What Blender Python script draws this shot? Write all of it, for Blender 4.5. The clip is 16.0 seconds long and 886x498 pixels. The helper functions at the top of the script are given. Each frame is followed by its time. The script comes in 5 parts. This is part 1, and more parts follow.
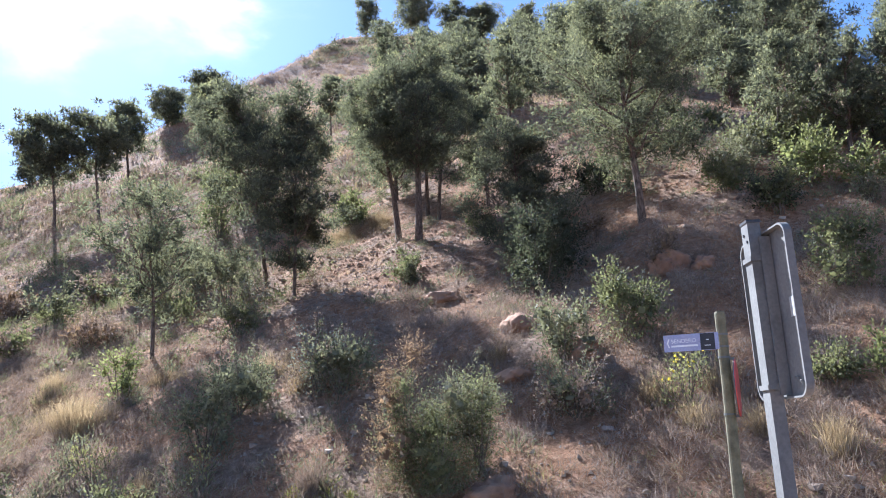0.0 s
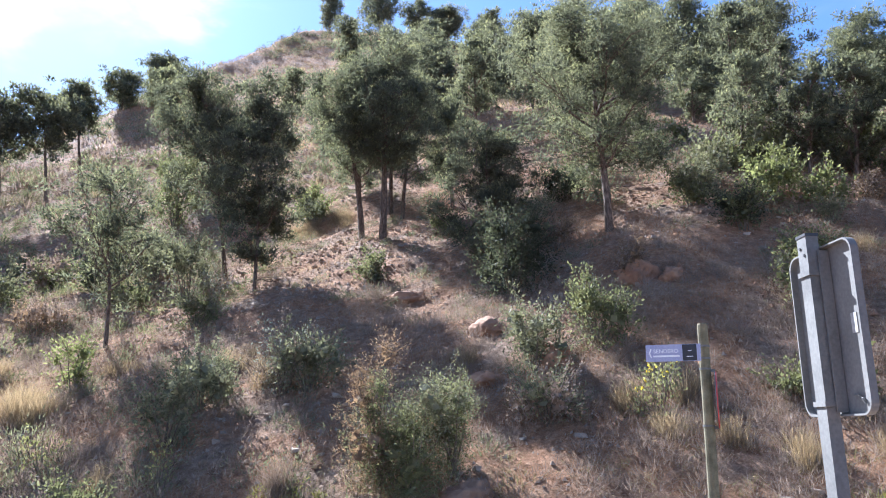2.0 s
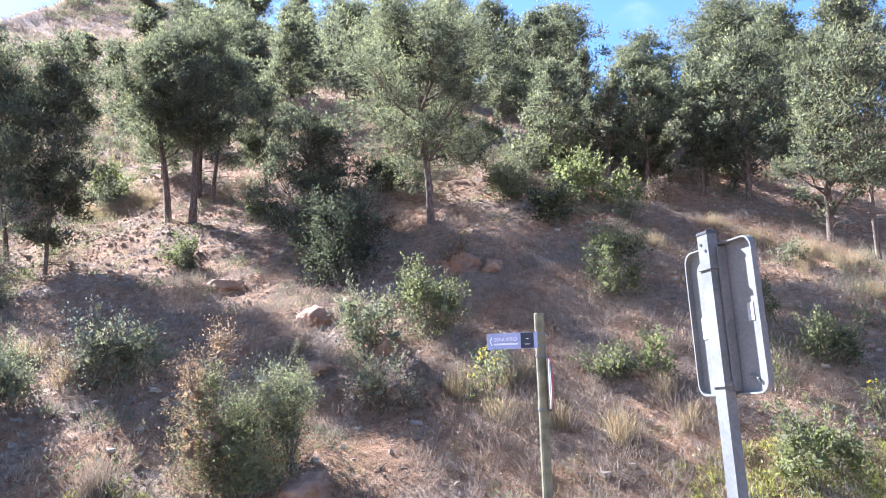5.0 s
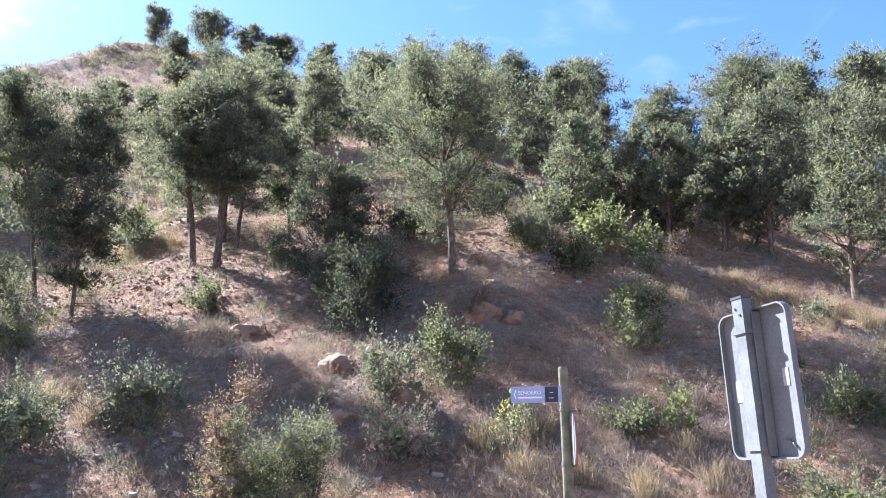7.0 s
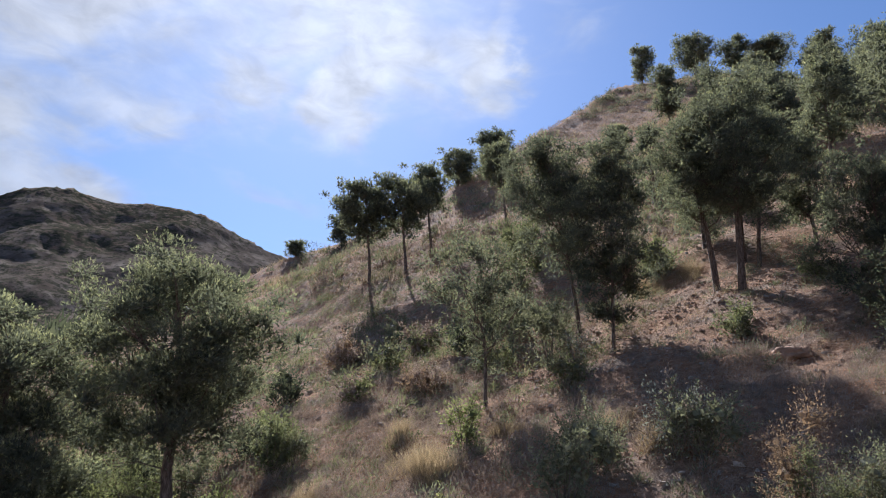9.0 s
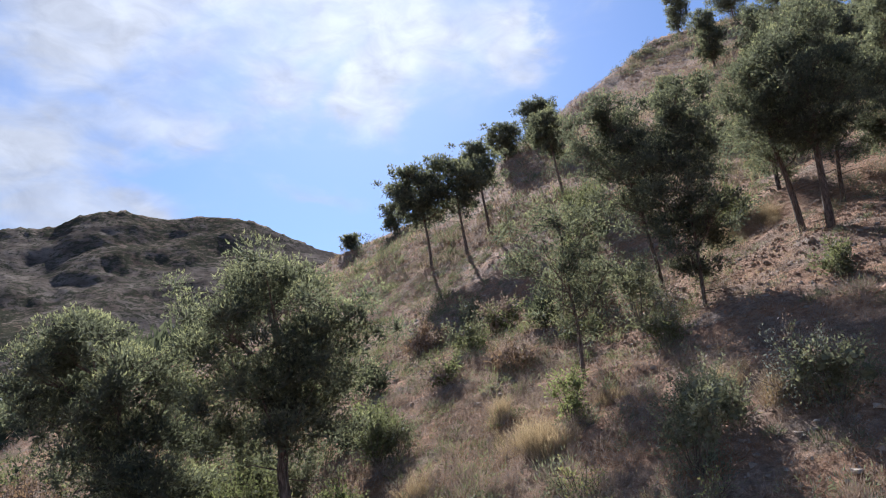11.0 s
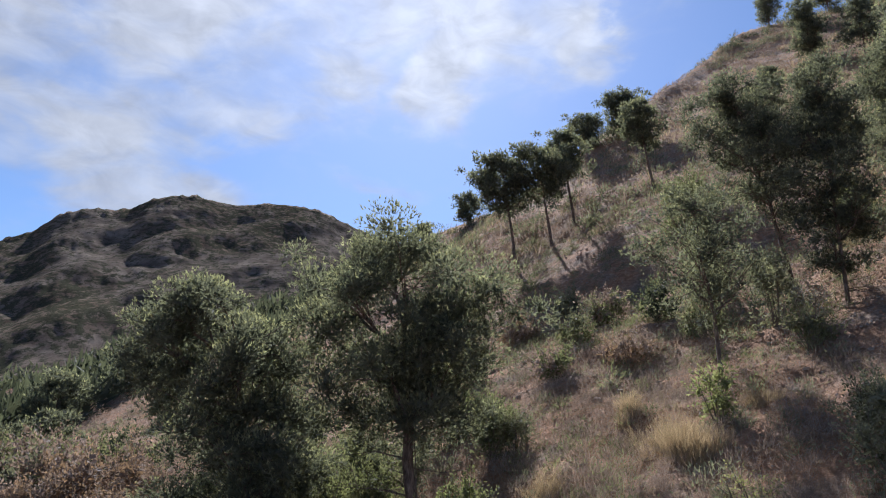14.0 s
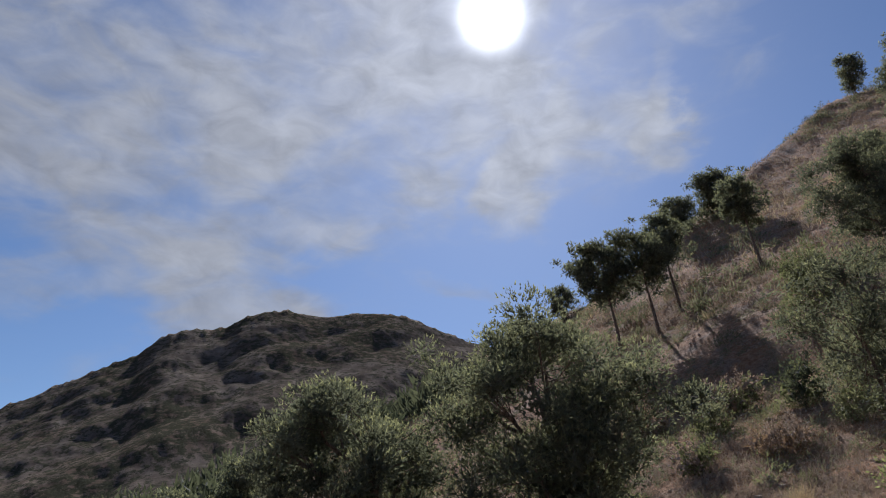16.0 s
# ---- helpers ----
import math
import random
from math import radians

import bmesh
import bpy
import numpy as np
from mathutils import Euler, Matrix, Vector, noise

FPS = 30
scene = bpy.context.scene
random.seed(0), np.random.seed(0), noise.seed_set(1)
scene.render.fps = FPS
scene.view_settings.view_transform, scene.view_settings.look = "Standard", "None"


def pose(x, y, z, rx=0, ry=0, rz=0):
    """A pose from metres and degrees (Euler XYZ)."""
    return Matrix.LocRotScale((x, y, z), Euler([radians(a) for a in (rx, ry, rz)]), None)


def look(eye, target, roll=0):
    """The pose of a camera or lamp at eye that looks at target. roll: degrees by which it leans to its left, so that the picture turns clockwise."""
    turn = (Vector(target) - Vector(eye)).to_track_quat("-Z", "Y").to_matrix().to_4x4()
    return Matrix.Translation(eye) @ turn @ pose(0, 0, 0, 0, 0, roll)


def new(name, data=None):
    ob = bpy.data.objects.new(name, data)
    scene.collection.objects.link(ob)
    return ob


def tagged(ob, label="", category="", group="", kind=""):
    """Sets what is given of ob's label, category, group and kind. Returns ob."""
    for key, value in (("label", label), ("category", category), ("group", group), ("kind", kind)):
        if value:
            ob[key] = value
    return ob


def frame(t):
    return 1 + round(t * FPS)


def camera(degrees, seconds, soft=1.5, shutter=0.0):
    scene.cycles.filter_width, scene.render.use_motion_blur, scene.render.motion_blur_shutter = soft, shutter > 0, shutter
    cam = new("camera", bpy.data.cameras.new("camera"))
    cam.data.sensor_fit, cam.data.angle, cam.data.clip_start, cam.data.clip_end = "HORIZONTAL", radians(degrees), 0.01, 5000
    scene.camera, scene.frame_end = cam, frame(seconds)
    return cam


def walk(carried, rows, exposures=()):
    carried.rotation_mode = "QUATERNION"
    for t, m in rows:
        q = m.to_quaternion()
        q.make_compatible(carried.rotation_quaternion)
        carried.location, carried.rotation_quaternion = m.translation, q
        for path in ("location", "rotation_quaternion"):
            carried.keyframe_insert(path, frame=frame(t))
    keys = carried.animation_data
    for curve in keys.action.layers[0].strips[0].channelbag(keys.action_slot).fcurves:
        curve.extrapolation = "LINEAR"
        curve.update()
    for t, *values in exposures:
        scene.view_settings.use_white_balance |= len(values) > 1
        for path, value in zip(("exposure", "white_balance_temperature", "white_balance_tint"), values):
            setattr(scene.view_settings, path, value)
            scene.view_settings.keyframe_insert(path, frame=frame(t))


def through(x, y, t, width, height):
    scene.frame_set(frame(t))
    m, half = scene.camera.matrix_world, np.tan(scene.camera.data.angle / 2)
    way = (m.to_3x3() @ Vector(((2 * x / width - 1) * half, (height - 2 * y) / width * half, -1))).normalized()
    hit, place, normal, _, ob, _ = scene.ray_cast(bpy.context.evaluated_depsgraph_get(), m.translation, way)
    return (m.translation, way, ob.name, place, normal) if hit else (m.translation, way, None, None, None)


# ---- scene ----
cam = camera(61.4, 16.0, soft=1.0)
PATH = [
    (0, (-0.049, 0.905, 1.24), (-1.202, 2.457, 1.752), -2.0),
    (0.5, (-0.137, 0.868, 1.222), (-1.313, 2.425, 1.659), -3.4),
    (1, (-0.277, 0.913, 1.246), (-1.424, 2.484, 1.707), -2.1),
    (1.5, (-0.383, 0.908, 1.271), (-1.453, 2.521, 1.775), -0.4),
    (2, (-0.509, 0.761, 1.273), (-1.554, 2.388, 1.785), -0.3),
    (2.5, (-0.603, 0.593, 1.259), (-1.616, 2.184, 1.924), -0.1),
    (3, (-0.745, 0.591, 1.291), (-1.73, 2.138, 2.089), 0.7),
    (3.5, (-0.878, 0.602, 1.327), (-1.682, 2.24, 2.144), -0.2),
    (4, (-0.958, 0.608, 1.318), (-1.485, 2.455, 1.875), -3.9),
    (4.2, (-0.988, 0.604, 1.308), (-1.516, 2.475, 1.781), -3.9),
    (6.3, (-1.139, 0.425, 1.28), (-1.771, 2.262, 1.757), -0.9),
    (6.5, (-1.136, 0.418, 1.279), (-1.746, 2.26, 1.765), -0.8),
    (7, (-1.154, 0.366, 1.317), (-1.753, 2.179, 1.913), -1.2),
    (7.3, (-1.162, 0.351, 1.287), (-1.877, 2.1, 1.942), -0.6),
    (7.5, (-1.181, 0.262, 1.324), (-2.018, 1.955, 1.982), -0.5),
    (8, (-1.229, 0.274, 1.362), (-2.422, 1.738, 2.017), 0.4),
    (8.5, (-1.291, 0.249, 1.373), (-2.813, 1.372, 2.022), 2.0),
    (9, (-1.404, 0.153, 1.362), (-3.012, 1.158, 1.999), 3.1),
    (9.2, (-1.502, 0.118, 1.402), (-3.12, 1.113, 2.028), 2.6),
    (11.3, (-2.378, -0.396, 1.373), (-4.07, 0.496, 1.956), -2.9),
    (11.5, (-2.531, -0.433, 1.408), (-4.246, 0.42, 1.985), -2.2),
    (12, (-2.781, -0.533, 1.394), (-4.568, 0.161, 1.965), -0.9),
    (12.5, (-3.091, -0.71, 1.41), (-4.907, 0.001, 1.856), 0.0),
    (13, (-3.404, -0.816, 1.414), (-5.221, -0.054, 1.758), 1.8),
    (13.5, (-3.689, -0.924, 1.401), (-5.455, -0.175, 1.967), 2.3),
    (14, (-4.039, -1.095, 1.41), (-5.797, -0.334, 1.985), 1.1),
    (14.5, (-4.377, -1.195, 1.405), (-6.155, -0.49, 1.991), -2.0),
    (15, (-4.585, -1.382, 1.426), (-6.368, -0.849, 2.159), -1.9),
    (15.5, (-4.807, -1.592, 1.434), (-6.579, -1.066, 2.197), -1.7),
    (16, (-5.061, -1.604, 1.458), (-6.807, -1.087, 2.285), -0.5),
]
# seconds, stops, and the white balance
EXPOSURE = [(t, stops, warmth, 14) for t, stops, warmth in (
    (0, 2.1, 5150), (0.5, 2.45, 5150), (1, 2.25, 5150), (1.9, 2.3, 5150), (2.5, 1.6, 5200), (3.5, 1.35, 5250), (4.0, 2.5, 5150), (4.2, 2.7, 5100), (6.3, 2.85, 5100), (7, 2.55, 5100), (8, 1.45, 5250), (9, 1.2, 5400),
    (11.5, 1.35, 5400), (12.5, 1.3, 5300), (12.9, 2.2, 5100), (13.1, 2.1, 5100), (13.5, 1.15, 5350), (14.5, 1.15, 5450), (15, 0.75, 5550), (16, 0.5, 5550))]
walk(cam, [(t, look(eye, target, roll)) for t, eye, target, roll in PATH], EXPOSURE)


# ---- sky, sun ----
SUN = Vector((-0.696, 0.273, 0.664)).normalized()
world = bpy.data.worlds.new("sky")
scene.world = world
world.use_nodes = True
wt = world.node_tree
wt.nodes.clear()


def node(tree, kind, operation="", data_type="", blend_type="", interpolation="", **sets):
    n = tree.nodes.new(kind)
    if operation:
        n.operation = operation
    if data_type:
        n.data_type = data_type
    if blend_type:
        n.blend_type = blend_type
    if interpolation:
        n.interpolation_type = interpolation
    for key, value in sets.items():
        n.inputs[int(key[3:])].default_value = value
    return n


def sky():
    link = wt.links.new
    air = node(wt, "ShaderNodeTexSky")
    air.sky_type, air.sun_disc, air.altitude = "NISHITA", False, 200
    air.sun_elevation, air.sun_rotation = math.asin(SUN.z), math.atan2(SUN.x, SUN.y)
    air.air_density, air.dust_density, air.ozone_density = 1.0, 0.4, 2.0
    way = node(wt, "ShaderNodeTexCoord")
    split = node(wt, "ShaderNodeSeparateXYZ")
    link(way.outputs["Generated"], split.inputs[0])
    # the way of view by compass and height, in degrees
    turn = node(wt, "ShaderNodeMath", operation="ARCTAN2")
    west = node(wt, "ShaderNodeMath", operation="MULTIPLY", in_1=-1.0)
    link(split.outputs[0], west.inputs[0])
    link(west.outputs[0], turn.inputs[0])
    link(split.outputs[1], turn.inputs[1])
    rise = node(wt, "ShaderNodeMath", operation="ARCSINE")
    link(split.outputs[2], rise.inputs[0])
    compass = node(wt, "ShaderNodeCombineXYZ")
    for i, source in enumerate((turn, rise)):
        deg = node(wt, "ShaderNodeMath", operation="MULTIPLY", in_1=180 / math.pi)
        link(source.outputs[0], deg.inputs[0])
        link(deg.outputs[0], compass.inputs[i])

    def fog(scale, detail, rough, stretch, distort=0.0):
        """Cloud noise, drawn out along the horizon; scale in waves a degree."""
        m = node(wt, "ShaderNodeMapping")
        m.inputs["Scale"].default_value = (1.0, stretch, 0.0)
        m.inputs["Rotation"].default_value = (0, 0, radians(12))
        link(compass.outputs[0], m.inputs[0])
        n = node(wt, "ShaderNodeTexNoise")
        n.inputs["Scale"].default_value, n.inputs["Detail"].default_value = scale, detail
        n.inputs["Roughness"].default_value, n.inputs["Distortion"].default_value = rough, distort
        link(m.outputs[0], n.inputs["Vector"])
        return n

    # ragged edges: the place is shifted by noise before the sheets are laid out
    drift = fog(0.16, 6, 0.55, 1.8)
    centred = node(wt, "ShaderNodeVectorMath", operation="SUBTRACT")
    centred.inputs[1].default_value = (0.5, 0.5, 0.5)
    link(drift.outputs[1], centred.inputs[0])
    shove = node(wt, "ShaderNodeVectorMath", operation="MULTIPLY")
    shove.inputs[1].default_value = (9.0, 5.0, 0.0)
    link(centred.outputs[0], shove.inputs[0])
    torn = node(wt, "ShaderNodeVectorMath", operation="ADD")
    link(compass.outputs[0], torn.inputs[0])
    link(shove.outputs[0], torn.inputs[1])
    total_cover = None
    for az, el, wide, high, slant, gain in CLOUDS:
        m = node(wt, "ShaderNodeVectorMath", operation="SUBTRACT")
        m.inputs[1].default_value = (az, el, 0)
        link(torn.outputs[0], m.inputs[0])
        r = node(wt, "ShaderNodeVectorRotate")
        r.rotation_type = "Z_AXIS"
        r.inputs["Angle"].default_value = radians(slant)
        link(m.outputs[0], r.inputs["Vector"])
        k = node(wt, "ShaderNodeVectorMath", operation="MULTIPLY")
        k.inputs[1].default_value = (1 / wide, 1 / high, 0)
        link(r.outputs[0], k.inputs[0])
        length = node(wt, "ShaderNodeVectorMath", operation="LENGTH")
        link(k.outputs[0], length.inputs[0])
        fade = node(wt, "ShaderNodeMapRange", interpolation="SMOOTHSTEP", in_1=0.35, in_2=1.45, in_3=gain, in_4=0.0)
        link(length.outputs["Value"], fade.inputs[0])
        if total_cover is None:
            total_cover = fade.outputs[0]
        else:
            add = node(wt, "ShaderNodeMath", operation="ADD")
            link(total_cover, add.inputs[0])
            link(fade.outputs[0], add.inputs[1])
            total_cover = add.outputs[0]
    puffs = fog(0.13, 8, 0.52, 2.2, 0.6)
    spread = node(wt, "ShaderNodeMapRange", in_1=0.25, in_2=0.75, in_3=-0.36, in_4=0.36)
    link(puffs.outputs[0], spread.inputs[0])
    both = node(wt, "ShaderNodeMath", operation="ADD")
    link(total_cover, both.inputs[0])
    link(spread.outputs[0], both.inputs[1])
    thick = node(wt, "ShaderNodeMapRange", interpolation="SMOOTHSTEP", in_1=0.0, in_2=1.15, in_3=0.0, in_4=0.95)
    link(both.outputs[0], thick.inputs[0])
    # brighter towards the sun, as thin cloud is
    near = node(wt, "ShaderNodeVectorMath", operation="DOT_PRODUCT")
    near.inputs[1].default_value = SUN
    link(way.outputs["Generated"], near.inputs[0])
    pos = node(wt, "ShaderNodeMath", operation="MAXIMUM", in_1=0.0)
    link(near.outputs["Value"], pos.inputs[0])
    wide = node(wt, "ShaderNodeMath", operation="POWER", in_1=16.0)
    tight = node(wt, "ShaderNodeMath", operation="POWER", in_1=2600.0)
    link(pos.outputs[0], wide.inputs[0])
    link(pos.outputs[0], tight.inputs[0])
    bright = node(wt, "ShaderNodeMath", operation="MULTIPLY_ADD", in_1=CLOUD_SUN, in_2=CLOUD)
    link(wide.outputs[0], bright.inputs[0])
    billow = fog(0.26, 7, 0.55, 2.0, 0.5)
    lumps = node(wt, "ShaderNodeMapRange", in_1=0.3, in_2=0.7, in_3=0.82, in_4=1.18)
    link(billow.outputs[0], lumps.inputs[0])
    shaded = node(wt, "ShaderNodeMath", operation="MULTIPLY")
    link(bright.outputs[0], shaded.inputs[0])
    link(lumps.outputs[0], shaded.inputs[1])
    white = node(wt, "ShaderNodeVectorMath", operation="SCALE")
    white.inputs[0].default_value = (1.0, 0.985, 0.96)
    link(shaded.outputs[0], white.inputs["Scale"])
    tint = node(wt, "ShaderNodeVectorMath", operation="MULTIPLY")
    tint.inputs[1].default_value = SKY_TINT
    link(air.outputs[0], tint.inputs[0])
    mix = node(wt, "ShaderNodeMix", data_type="RGBA")
    link(thick.outputs[0], mix.inputs["Factor"])
    link(tint.outputs[0], mix.inputs[6])
    link(white.outputs[0], mix.inputs[7])
    halo = node(wt, "ShaderNodeVectorMath", operation="SCALE")
    halo.inputs[0].default_value = (HALO, HALO * 0.97, HALO * 0.92)
    link(tight.outputs[0], halo.inputs["Scale"])
    total = node(wt, "ShaderNodeVectorMath", operation="ADD")
    link(mix.outputs[2], total.inputs[0])
    link(halo.outputs[0], total.inputs[1])
    back = node(wt, "ShaderNodeBackground")
    back.inputs["Strength"].default_value = SKY
    link(total.outputs[0], back.inputs[0])
    end = node(wt, "ShaderNodeOutputWorld")
    link(back.outputs[0], end.inputs[0])


# sheets and wisps of cloud: compass and height of the middle, half width, half height, slant, thickness
CLOUDS = [(103, 31.0, 18, 7.2, 8, 0.8), (84, 32, 10, 6, 0, 0.5), (100, 43, 34, 7.5, 0, 0.45), (90, 60, 70, 16, 0, 0.5), (130, 27, 18, 11, 0, 0.7),
          (91, 24.4, 15, 2.3, 6, 0.7), (89.5, 18.8, 7.5, 3.6, -6, 0.95), (104, 19.6, 6.0, 2.0, 20, 0.5), (72, 21.5, 4.2, 0.6, -14, 0.3), (96, 21.5, 7, 1.6, 25, 0.35),
          (69.5, 34, 7.5, 5.5, 0, 0.75), (67.5, 28.6, 3.2, 3.8, 0, 0.65), (75, 28.8, 3.0, 2.2, 0, 0.45), (58.8, 32.3, 7.6, 4.0, 0, 0.7), (54.0, 31.2, 2.4, 3.0, 0, 0.4),
          (53.4, 35.5, 1.6, 3.4, 0, 0.3), (66, 44, 20, 9, 0, 0.5), (48.5, 37.5, 5, 2.0, -30, 0.25), (79, 37, 7, 3.5, 20, 0.3)]
SKY, CLOUD, CLOUD_SUN, HALO, SKY_TINT = 0.062, 4.0, 2.2, 60.0, (0.72, 0.75, 0.79)
sky()
lamp = bpy.data.lights.new("sun", "SUN")
lamp.energy, lamp.angle, lamp.color = 5.0, radians(0.6), (1.0, 0.93, 0.82)
sun = new("sun", lamp)
sun.matrix_world = look(SUN * 200, (0, 0, 0))


# ---- materials ----
def blank(name):
    m = bpy.data.materials.new(name)
    m.use_nodes = True
    t = m.node_tree
    t.nodes.clear()
    end = node(t, "ShaderNodeOutputMaterial")
    bsdf = node(t, "ShaderNodeBsdfPrincipled")
    t.links.new(bsdf.outputs[0], end.inputs[0])
    return m, t, bsdf, end


def noise_at(t, scale, detail=4, rough=0.55, where=None):
    """Noise by place in the world; scale in waves a metre."""
    geo = node(t, "ShaderNodeNewGeometry")
    n = node(t, "ShaderNodeTexNoise")
    n.inputs["Scale"].default_value, n.inputs["Detail"].default_value, n.inputs["Roughness"].default_value = scale, detail, rough
    t.links.new(where or geo.outputs["Position"], n.inputs["Vector"])
    return n.outputs[0]


def ramp(t, fac, *stops):
    r = node(t, "ShaderNodeValToRGB")
    while len(r.color_ramp.elements) < len(stops):
        r.color_ramp.elements.new(0.5)
    for e, (p, c) in zip(r.color_ramp.elements, stops):
        e.position, e.color = p, (*c, 1)
    t.links.new(fac, r.inputs[0])
    return r.outputs[0]


def blend(t, fac, a, b, mode="MIX"):
    m = node(t, "ShaderNodeMix", data_type="RGBA", blend_type=mode)
    for socket, value in ((m.inputs[0], fac), (m.inputs[6], a), (m.inputs[7], b)):
        if isinstance(value, bpy.types.NodeSocket):
            t.links.new(value, socket)
        elif isinstance(value, (int, float)):
            socket.default_value = value
        else:
            socket.default_value = (*value, 1)
    return m.outputs[2]


def bump(t, bsdf, fac, strength, distance):
    b = node(t, "ShaderNodeBump")
    b.inputs["Strength"].default_value, b.inputs["Distance"].default_value = strength, distance
    t.links.new(fac, b.inputs["Height"])
    t.links.new(b.outputs[0], bsdf.inputs["Normal"])


def leaf(name, dark, mid, light, through=0.4, rough=0.75, clear=None, soft=False):
    """Foliage: every leaf of its own shade, the light coming through it. soft: fine needles, alike within a tuft."""
    m, t, bsdf, end = blank(name)
    geo = node(t, "ShaderNodeNewGeometry")
    col = ramp(t, geo.outputs["Random Per Island"], (0.0, dark), (0.55, mid), (1.0, light))
    patch = noise_at(t, 3.0 if soft else 0.9, 4)
    col = blend(t, 0.78 if soft else 0.5, col, ramp(t, patch, (0.3, dark), (0.7, light)), "MIX")
    t.links.new(col, bsdf.inputs["Base Color"])
    bsdf.inputs["Roughness"].default_value = rough
    bsdf.inputs["Specular IOR Level"].default_value = 0.15
    shine = node(t, "ShaderNodeBsdfTranslucent")
    glow = blend(t, 1.0, col, clear or (1.26, 1.3, 0.92), "MULTIPLY")
    t.links.new(glow, shine.inputs[0])
    mix = node(t, "ShaderNodeMixShader")
    mix.inputs[0].default_value = through
    t.links.new(bsdf.outputs[0], mix.inputs[1])
    t.links.new(shine.outputs[0], mix.inputs[2])
    t.links.new(mix.outputs[0], end.inputs[0])
    return m


def plain(name, a, b, scale, rough=0.8, metal=0.0, relief=0.0, fine=60, gloss=0.5):
    """A surface of two shades in patches, with a fine grain."""
    m, t, bsdf, _ = blank(name)
    big, small = noise_at(t, scale, 5), noise_at(t, fine, 3)
    col = blend(t, ramp(t, big, (0.35, (0, 0, 0)), (0.65, (1, 1, 1))), a, b)
    col = blend(t, 0.35, col, ramp(t, small, (0.3, (0.55, 0.55, 0.55)), (0.7, (1.25, 1.25, 1.25))), "MULTIPLY")
    t.links.new(col, bsdf.inputs["Base Color"])
    bsdf.inputs["Roughness"].default_value, bsdf.inputs["Metallic"].default_value = rough, metal
    bsdf.inputs["Specular IOR Level"].default_value = gloss
    if relief:
        bump(t, bsdf, small, 0.6, relief)
    return m


def earth():
    m, t, bsdf, _ = blank("hillside_soil")
    broad, mid, fine, grit = noise_at(t, 0.12, 5), noise_at(t, 0.7, 6, 0.6), noise_at(t, 5.0, 8, 0.65), noise_at(t, 38.0, 4, 0.6)
    red = ramp(t, fine, (0.25, (0.175, 0.092, 0.050)), (0.5, (0.350, 0.202, 0.120)), (0.75, (0.51, 0.340, 0.222)))
    grey = ramp(t, fine, (0.3, (0.155, 0.108, 0.078)), (0.55, (0.31, 0.225, 0.165)), (0.8, (0.53, 0.42, 0.325)))
    straw = ramp(t, grit, (0.3, (0.21, 0.165, 0.11)), (0.7, (0.42, 0.345, 0.24)))
    col = blend(t, ramp(t, mid, (0.45, (0, 0, 0)), (0.64, (1, 1, 1))), red, grey)
    cover = node(t, "ShaderNodeMath", operation="ADD")
    t.links.new(broad, cover.inputs[0])
    t.links.new(mid, cover.inputs[1])
    col = blend(t, ramp(t, cover.outputs[0], (1.0, (0, 0, 0)), (1.15, (0.6, 0.6, 0.6))), col, straw)
    col = blend(t, 0.45, col, ramp(t, grit, (0.3, (0.38, 0.38, 0.38)), (0.7, (1.4, 1.4, 1.4))), "MULTIPLY")
    t.links.new(col, bsdf.inputs["Base Color"])
    bsdf.inputs["Roughness"].default_value = 0.95
    bsdf.inputs["Specular IOR Level"].default_value = 0.05
    both = node(t, "ShaderNodeMath", operation="MULTIPLY_ADD", in_1=0.35)
    t.links.new(grit, both.inputs[0])
    t.links.new(fine, both.inputs[2])
    bump(t, bsdf, both.outputs[0], 1.0, 0.22)
    return m


def crag():
    m, t, bsdf, _ = blank("mountain_rock")
    broad, mid, scrub, fine = noise_at(t, 0.018, 8, 0.65), noise_at(t, 0.09, 8, 0.7), noise_at(t, 0.30, 7, 0.72), noise_at(t, 1.1, 6, 0.7)
    rock = ramp(t, mid, (0.32, (0.062, 0.050, 0.041)), (0.48, (0.118, 0.096, 0.078)), (0.66, (0.21, 0.175, 0.143)))
    warm = ramp(t, mid, (0.3, (0.095, 0.060, 0.042)), (0.7, (0.23, 0.165, 0.123)))
    rock = blend(t, ramp(t, broad, (0.48, (0, 0, 0)), (0.62, (0.7, 0.7, 0.7))), rock, warm)
    green = ramp(t, fine, (0.3, (0.022, 0.025, 0.017)), (0.7, (0.075, 0.075, 0.047)))
    cover = node(t, "ShaderNodeMath", operation="MULTIPLY_ADD", in_1=0.55)
    t.links.new(broad, cover.inputs[0])
    t.links.new(scrub, cover.inputs[2])
    col = blend(t, ramp(t, cover.outputs[0], (0.74, (0, 0, 0)), (0.83, (0.92, 0.92, 0.92))), rock, green)
    t.links.new(col, bsdf.inputs["Base Color"])
    bsdf.inputs["Roughness"].default_value = 0.95
    bsdf.inputs["Specular IOR Level"].default_value = 0.0
    both = node(t, "ShaderNodeMath", operation="MULTIPLY_ADD", in_1=2.0)
    t.links.new(scrub, both.inputs[0])
    t.links.new(fine, both.inputs[2])
    bump(t, bsdf, both.outputs[0], 0.8, 0.8)
    return m


